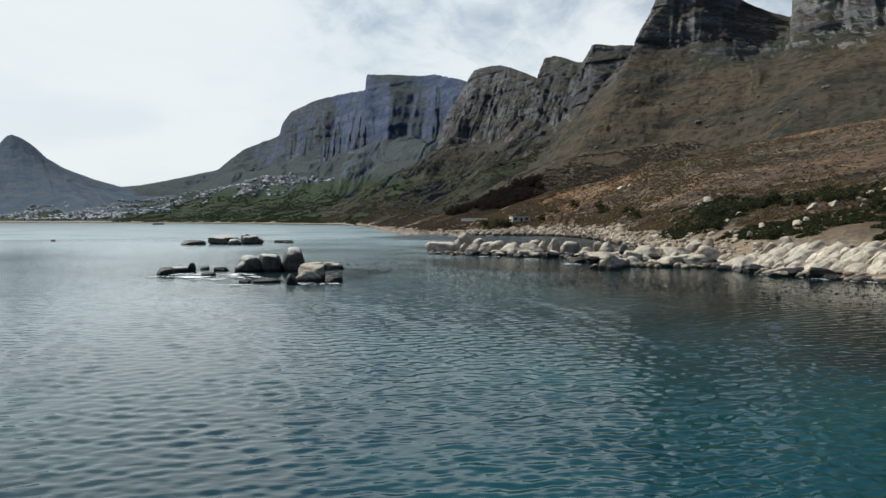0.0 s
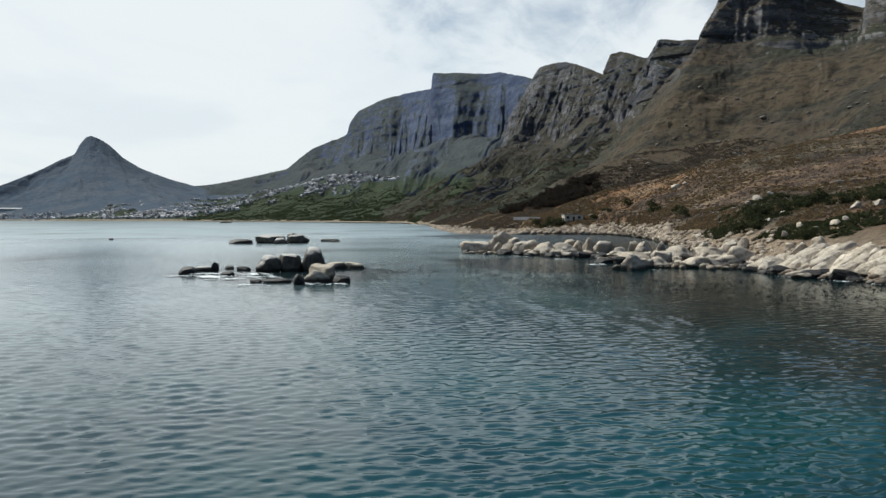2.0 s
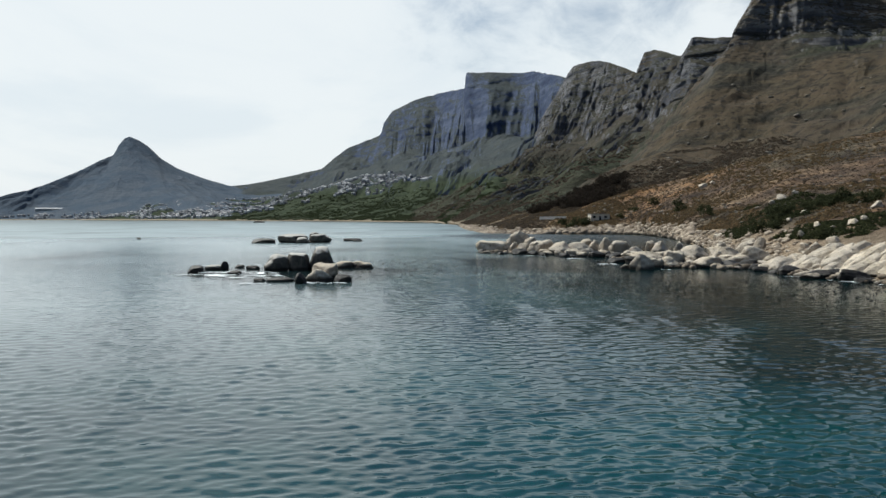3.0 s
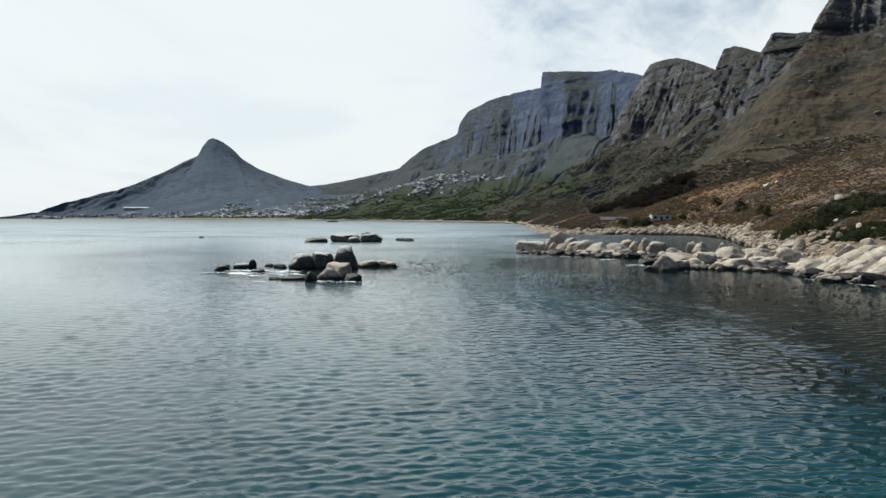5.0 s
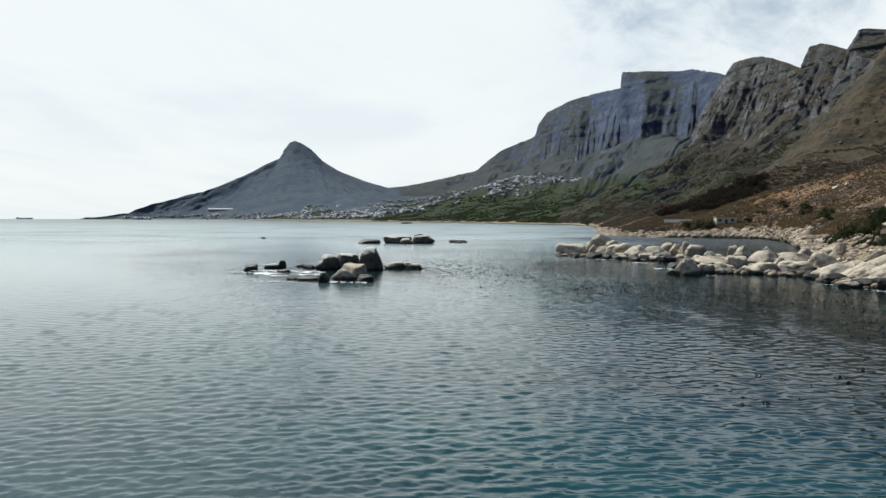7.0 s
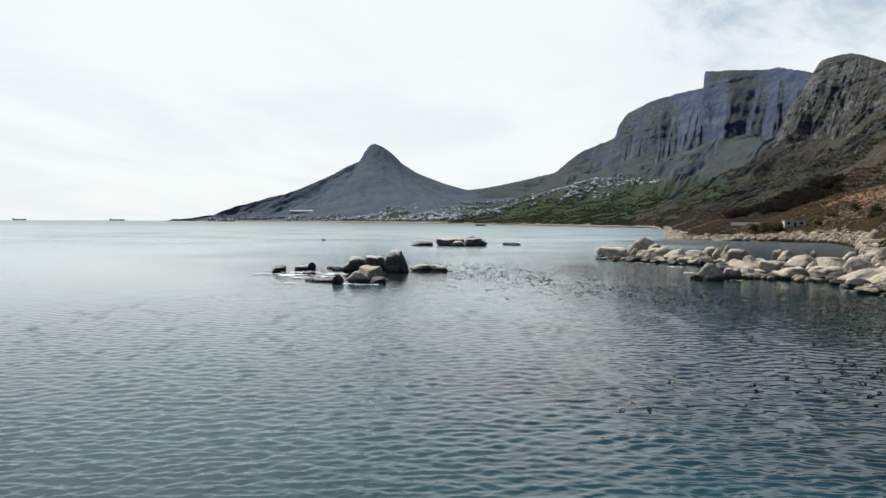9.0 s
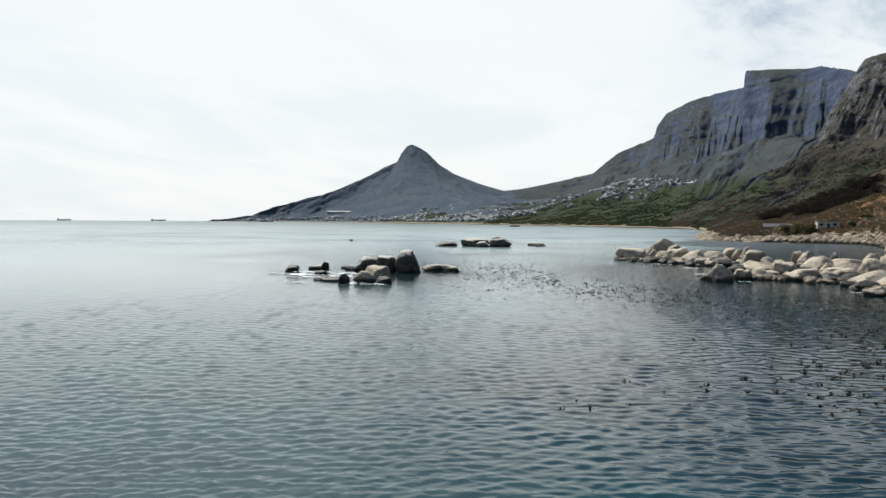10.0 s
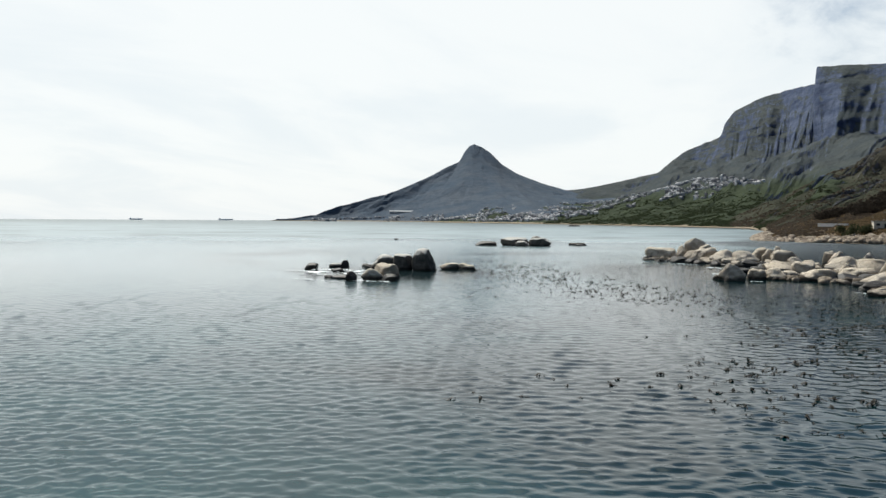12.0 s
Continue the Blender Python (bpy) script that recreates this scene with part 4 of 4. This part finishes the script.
def cottage(x, y, z, turn):
    home = tagged(new("cottage"), "small cream stucco cottage with a flat grey roof", "house")
    home.matrix_basis = pose(x, y, z, 0, 0, turn)
    bm = bmesh.new()
    box(bm, -4.6, -3, -0.6, 4.6, 3, 3.0, 0.05)
    part("wall", bm, STUCCO, home)
    bm = bmesh.new()
    box(bm, -4.9, -3.3, 3.0, 4.9, 3.3, 3.25, 0.04)
    part("roof", bm, ROOFING, home, "flat grey roof")
    for at in (-3.0, 2.6):
        bm = bmesh.new()
        box(bm, at - 0.7, -3.06, 1.1, at + 0.7, -2.98, 2.2, 0.02)
        pane = part("window", bm, DARK_GLASS, home, "dark window")
        bm = bmesh.new()
        box(bm, at - 0.85, -3.16, 1.0, at + 0.85, -2.98, 1.1, 0.01)
        part("sill", bm, STUCCO, pane)
    bm = bmesh.new()
    box(bm, -0.6, -3.06, 0.0, 0.4, -2.98, 2.05, 0.02)
    part("door", bm, DARK_GLASS, home, "dark door")
    return home


cottage(34, 434, 6.3, 12)
low = tagged(new("roadside_wall"), "long low whitewashed wall beside the coast road", "wall")
low.matrix_basis = pose(12, 450, ground_z(12, 450), 0, 0, -20)
bm = bmesh.new()
box(bm, -7, -0.3, -0.6, 7, 0.3, 0.7, 0.05)
part("wall", bm, WHITEWASH, low)
bm = bmesh.new()
box(bm, -7.2, -0.42, 0.7, 7.2, 0.42, 0.86, 0.03)
part("coping", bm, WHITEWASH, low)

# ---- the seaside town ----
def town(name, land, count, inside, low_h, high_h, seed, mat, label):
    """Box houses with low hipped roofs, rowed along the slope."""
    r = np.random.RandomState(seed)
    u, v = r.uniform(0, 1, 30000), r.uniform(0, 1, 30000)
    keep = np.flatnonzero(inside(u, v))[:count]
    u, v = np.round(u[keep] * 260) / 260 + r.uniform(-0.0012, 0.0012, len(keep)), v[keep]
    quads = np.array([(0, 1, 5, 4), (1, 2, 6, 5), (2, 3, 7, 6), (3, 0, 4, 7), (4, 5, 9, 8), (5, 6, 10, 9), (6, 7, 11, 10), (7, 4, 8, 11), (8, 9, 10, 11)])
    chunks = []
    for spot in land.at(u, v):
        wd, dp, ht = r.uniform(4, 9), r.uniform(4, 8), r.uniform(low_h, high_h)
        base = np.array([(-1, -1), (1, -1), (1, 1), (-1, 1)]) * (wd / 2, dp / 2)
        vv = np.vstack([np.c_[base, np.full(4, -3.0)], np.c_[base, np.full(4, ht)], np.c_[base * (0.55, 0.15), np.full(4, ht + r.uniform(0.0, 2.0))]])
        chunks.append((turned(vv, r.uniform(-0.35, 0.35)) + spot, quads))
    return stuff(name, chunks, mat, label, "houses")


HOUSES = material("town_houses", scrub_tint((0.15, 0.15, 0.16), (0.34, 0.34, 0.345), (0.60, 0.59, 0.58)), 0.8, 0.2)
LOWER = ((0, 0.1, 0.2, 0.3, 0.4, 0.5, 0.6, 0.7), (0.05, 0.03, 0.02, 0.04, 0.12, 0.20, 0.245, 0.27))
HIGHER = ((0, 0.1, 0.2, 0.3, 0.4, 0.5, 0.6, 0.7), (0.50, 0.55, 0.65, 0.60, 0.48, 0.40, 0.36, 0.33))
town("town_houses", massif, 3200, lambda u, v: (u < 0.71) & (v > np.interp(u, *LOWER)) & (v < np.interp(u, *HIGHER)) & (fbm(u * 26, v * 16, 0, 3, 0.6, 6) > -0.22), 2.5, 5.5, 4, HOUSES, "white and grey houses of a hillside seaside town")
town("shore_houses", peak, 800, lambda u, v: (u > 0.12) & (v > 0.01) & (v < np.where(u > 0.52, 0.40 * (u - 0.40), 0.12)) & (fbm(u * 26, v * 16, 0, 3, 0.6, 7) > np.where(u > 0.5, -0.2, 0.05)), 2.5, 6.5, 9, HOUSES, "pale houses and flats along the far shore")
bm = bmesh.new()
box(bm, -45, -8, -3, 45, 7, 6, 0.3)
PALE_WALL = plain("pale_wall", (0.42, 0.43, 0.44), 0.85)
hall = tagged(new("long_hall"), "long white low building on the far slope", "building")
spot = peak.at(np.array([0.375]), np.array([0.22]))[0]
hall.matrix_basis = pose(*spot, 0, 0, 35)
part("wall", bm, PALE_WALL, hall)
bm = bmesh.new()
corners = [(-46, -11, 6), (46, -11, 6), (46, 8, 10), (-46, 8, 10)]
lower = [bm.verts.new(p) for p in corners]
upper = [bm.verts.new((x, y, z + 0.6)) for x, y, z in corners]
bm.faces.new(upper)
bm.faces.new(lower[::-1])
for k in range(4):
    bm.faces.new((lower[k], lower[(k + 1) % 4], upper[(k + 1) % 4], upper[k]))
part("roof", bm, PALE_WALL, hall, "wide pale pitched roof")

# ---- ships on the horizon ----
HULL = plain("ship_hull", (0.85, 0.86, 0.87), 0.6)
UPPER = plain("ship_house", (0.6, 0.6, 0.6), 0.6)


def ship(x, y, length, turn):
    thing = tagged(new("cargo_ship"), "pale grey cargo ship far out on the horizon", "ship", "ships at anchor")
    thing.matrix_basis = pose(x, y, 0, 0, 0, turn)
    bm = bmesh.new()
    half = length / 2
    outline = [(-half, -6), (half * 0.8, -6), (half * 0.95, -3), (half, 0), (half * 0.95, 3), (half * 0.8, 6), (-half, 6)]
    low_ring = [bm.verts.new((a * 0.97, b, -1)) for a, b in outline]
    top_ring = [bm.verts.new((a, b, 5 if a < half * 0.8 else 6.5)) for a, b in outline]
    for k in range(7):
        bm.faces.new((low_ring[k], low_ring[(k + 1) % 7], top_ring[(k + 1) % 7], top_ring[k]))
    bm.faces.new(top_ring)
    part("hull", bm, HULL, thing)
    bm = bmesh.new()
    box(bm, -half * 0.92, -5, 5, -half * 0.72, 5, 10, 0.3)
    part("deckhouse", bm, UPPER, thing, "pale deckhouse")
    bm = bmesh.new()
    box(bm, -half * 0.6, -4.5, 5, half * 0.7, 4.5, 6.4, 0.3)
    part("cargo", bm, HULL, thing)
    return thing


ship(-3084, 3374, 72, 43)
ship(-3385, 3066, 62, 48)

# ---- rocks far out ----
boulder(DARK[1], -149.8, 330.8, -0.2, 2.0, 1.6, 1.0, 0, 0, 0, "small dark rock alone in the bay")
boulder(DARK[2], -420, 1262, -0.5, 18, 8, 3.0, 20, 0, 0, "long dark rock near the far beach")

# ---- kelp ----
KELP = material("kelp", scrub_tint((0.010, 0.008, 0.004), (0.016, 0.012, 0.006), (0.026, 0.020, 0.010)), 0.6, 0.15)


def kelp_head(r):
    """A float bulb with limp blades that lie on the water and curl up at their tips."""
    verts, faces = [], []
    v, f = LUMPS[r.randint(10)]
    verts.append(v * (0.10, 0.10, 0.06) + (0, 0, 0.06))
    faces.append(f)
    start = len(v)
    for _ in range(r.randint(3, 7)):
        a, reach = r.uniform(0, 6.3), r.uniform(0.3, 0.75)
        d, e = np.array([math.cos(a), math.sin(a), 0]), np.array([-math.sin(a), math.cos(a), 0]) * 0.055
        rise = r.uniform(-0.05, 0.10)
        line = [d * 0.05 + (0, 0, 0.10), d * reach * 0.4 + (0, 0, 0.10 + rise), d * reach * 0.75 + (0, 0, 0.06 + rise * 0.6), d * reach + (0, 0, 0.02)]
        verts.append(np.array([p + s * e for p in line for s in (-1, 1)]))
        faces.append(np.array([t for k in range(3) for t in ((2 * k, 2 * k + 1, 2 * k + 3), (2 * k, 2 * k + 3, 2 * k + 2))]) + start)
        start += 8
    return np.vstack(verts), np.vstack(faces)


def kelp_bed(name, spots, seed, label):
    r = np.random.RandomState(seed)
    heads = [kelp_head(r) for _ in range(16)]
    chunks = []
    for x, y in spots:
        v, f = heads[r.randint(16)]
        chunks.append((turned(v * r.uniform(0.35, 0.8), r.uniform(0, 6.3)) + (x, y, 0.0), f))
    return stuff(name, chunks, KELP, label, "kelp")


r = np.random.RandomState(21)
t = r.uniform(0, 1, 800)[:, None]
band = np.array([-26, 176]) * (1 - t) ** 2 + np.array([2, 120]) * 2 * t * (1 - t) + np.array([33, 108]) * t * t + r.normal(size=(800, 2)) * (5.5, 6.5)
kelp_bed("kelp_bed", band, 22, "dark brown kelp heads floating in a band off the islet")
spots = np.c_[r.uniform(-28, 20, 160), r.uniform(140, 215, 160)]
kelp_bed("far_kelp", spots[fbm(spots[:, 0] / 9, spots[:, 1] / 14, 0, 3, 0.5, 4) > 0.05], 23, "scattered dark kelp heads in the channel")
spots = np.c_[r.uniform(20, 62, 2600), r.uniform(46, 120, 2600)]
near_beds = fbm(spots[:, 0] / 7, spots[:, 1] / 7, 0, 3, 0.55, 9) + np.minimum((spots[:, 0] - 42) / 14, 0.3)
kelp_bed("near_kelp", spots[near_beds + r.normal(size=2600) * 0.25 > 0.06], 24, "dark kelp heads and blades floating on the water")
spots = np.c_[r.uniform(-12, 20, 90), r.uniform(90, 160, 90)]
kelp_bed("islet_kelp", spots[fbm(spots[:, 0] / 6, spots[:, 1] / 6, 0, 3, 0.5, 14) > 0.1], 25, "thin kelp near the islet")

# ---- foam ----
FOAM = material("sea_foam", lambda n, p, g: n.mix(n.steps(n.noise(p, 2.0, 5, 0.7), 0.4, 0.62), (0.45, 0.52, 0.54), (0.82, 0.84, 0.84)), 0.7, 0.3)


def foam(x, y, w, d, turn, seed):
    """A lacy patch of foam just above the water."""
    r = np.random.RandomState(seed)
    n = 34
    gx, gy = np.meshgrid(np.linspace(-1, 1, n), np.linspace(-1, 1, n), indexing="ij")
    field = 1 - gx**2 - gy**2 + 1.5 * fbm(gx * 4 + seed, gy * 4, 0, 5, 0.65, seed) - 0.75
    c, s = math.cos(radians(turn)), math.sin(radians(turn))
    px, py = gx * w / 2, gy * d / 2
    wave = 0.10 + 0.05 * fbm(gx * 4, gy * 4 + seed, 0, 2, 0.5, 3)
    verts = np.stack([x + px * c - py * s, y + px * s + py * c, wave], -1).reshape(-1, 3)
    faces = grid_faces(n, n)[:, ::-1]
    keep = field.reshape(-1)[faces].min(1) > 0
    used, index = np.unique(faces[keep], return_inverse=True)
    return verts[used], index.reshape(-1, 4)


PATCHES = [(-38, 127, 12, 9, 10), (-33, 132, 10, 8, 0), (-40, 134, 10, 8, 20), (-29, 126, 10, 9, -10), (-27, 111, 9, 4, 0), (-19, 113, 7, 4, 10), (-15.5, 113, 4, 4, 30), (-43, 127, 7, 5, 0),
           (-34, 121, 9, 6, 15), (8, 191, 9, 3, -20), (17, 179, 8, 3, -30), (22, 160, 6, 6, 20), (30, 144, 6, 3, 0), (50, 120, 7, 2, -45), (54, 114, 8, 2, -40), (46, 129, 6, 2, -40)]
stuff("sea_foam", [foam(*row, 31 + k) for k, row in enumerate(PATCHES)], FOAM, "white foam lapping round the rocks", "foam", True)
SURF = [(-420, 1470, 160, 14, -50), (-300, 1310, 150, 14, -55), (-205, 1165, 120, 12, -58), (-140, 1045, 110, 12, -62), (-100, 900, 100, 10, -70), (-560, 1640, 170, 14, -48)]
stuff("surf", [foam(*row, 91 + k) for k, row in enumerate(SURF)], FOAM, "white surf line along the far beach", "surf", True)
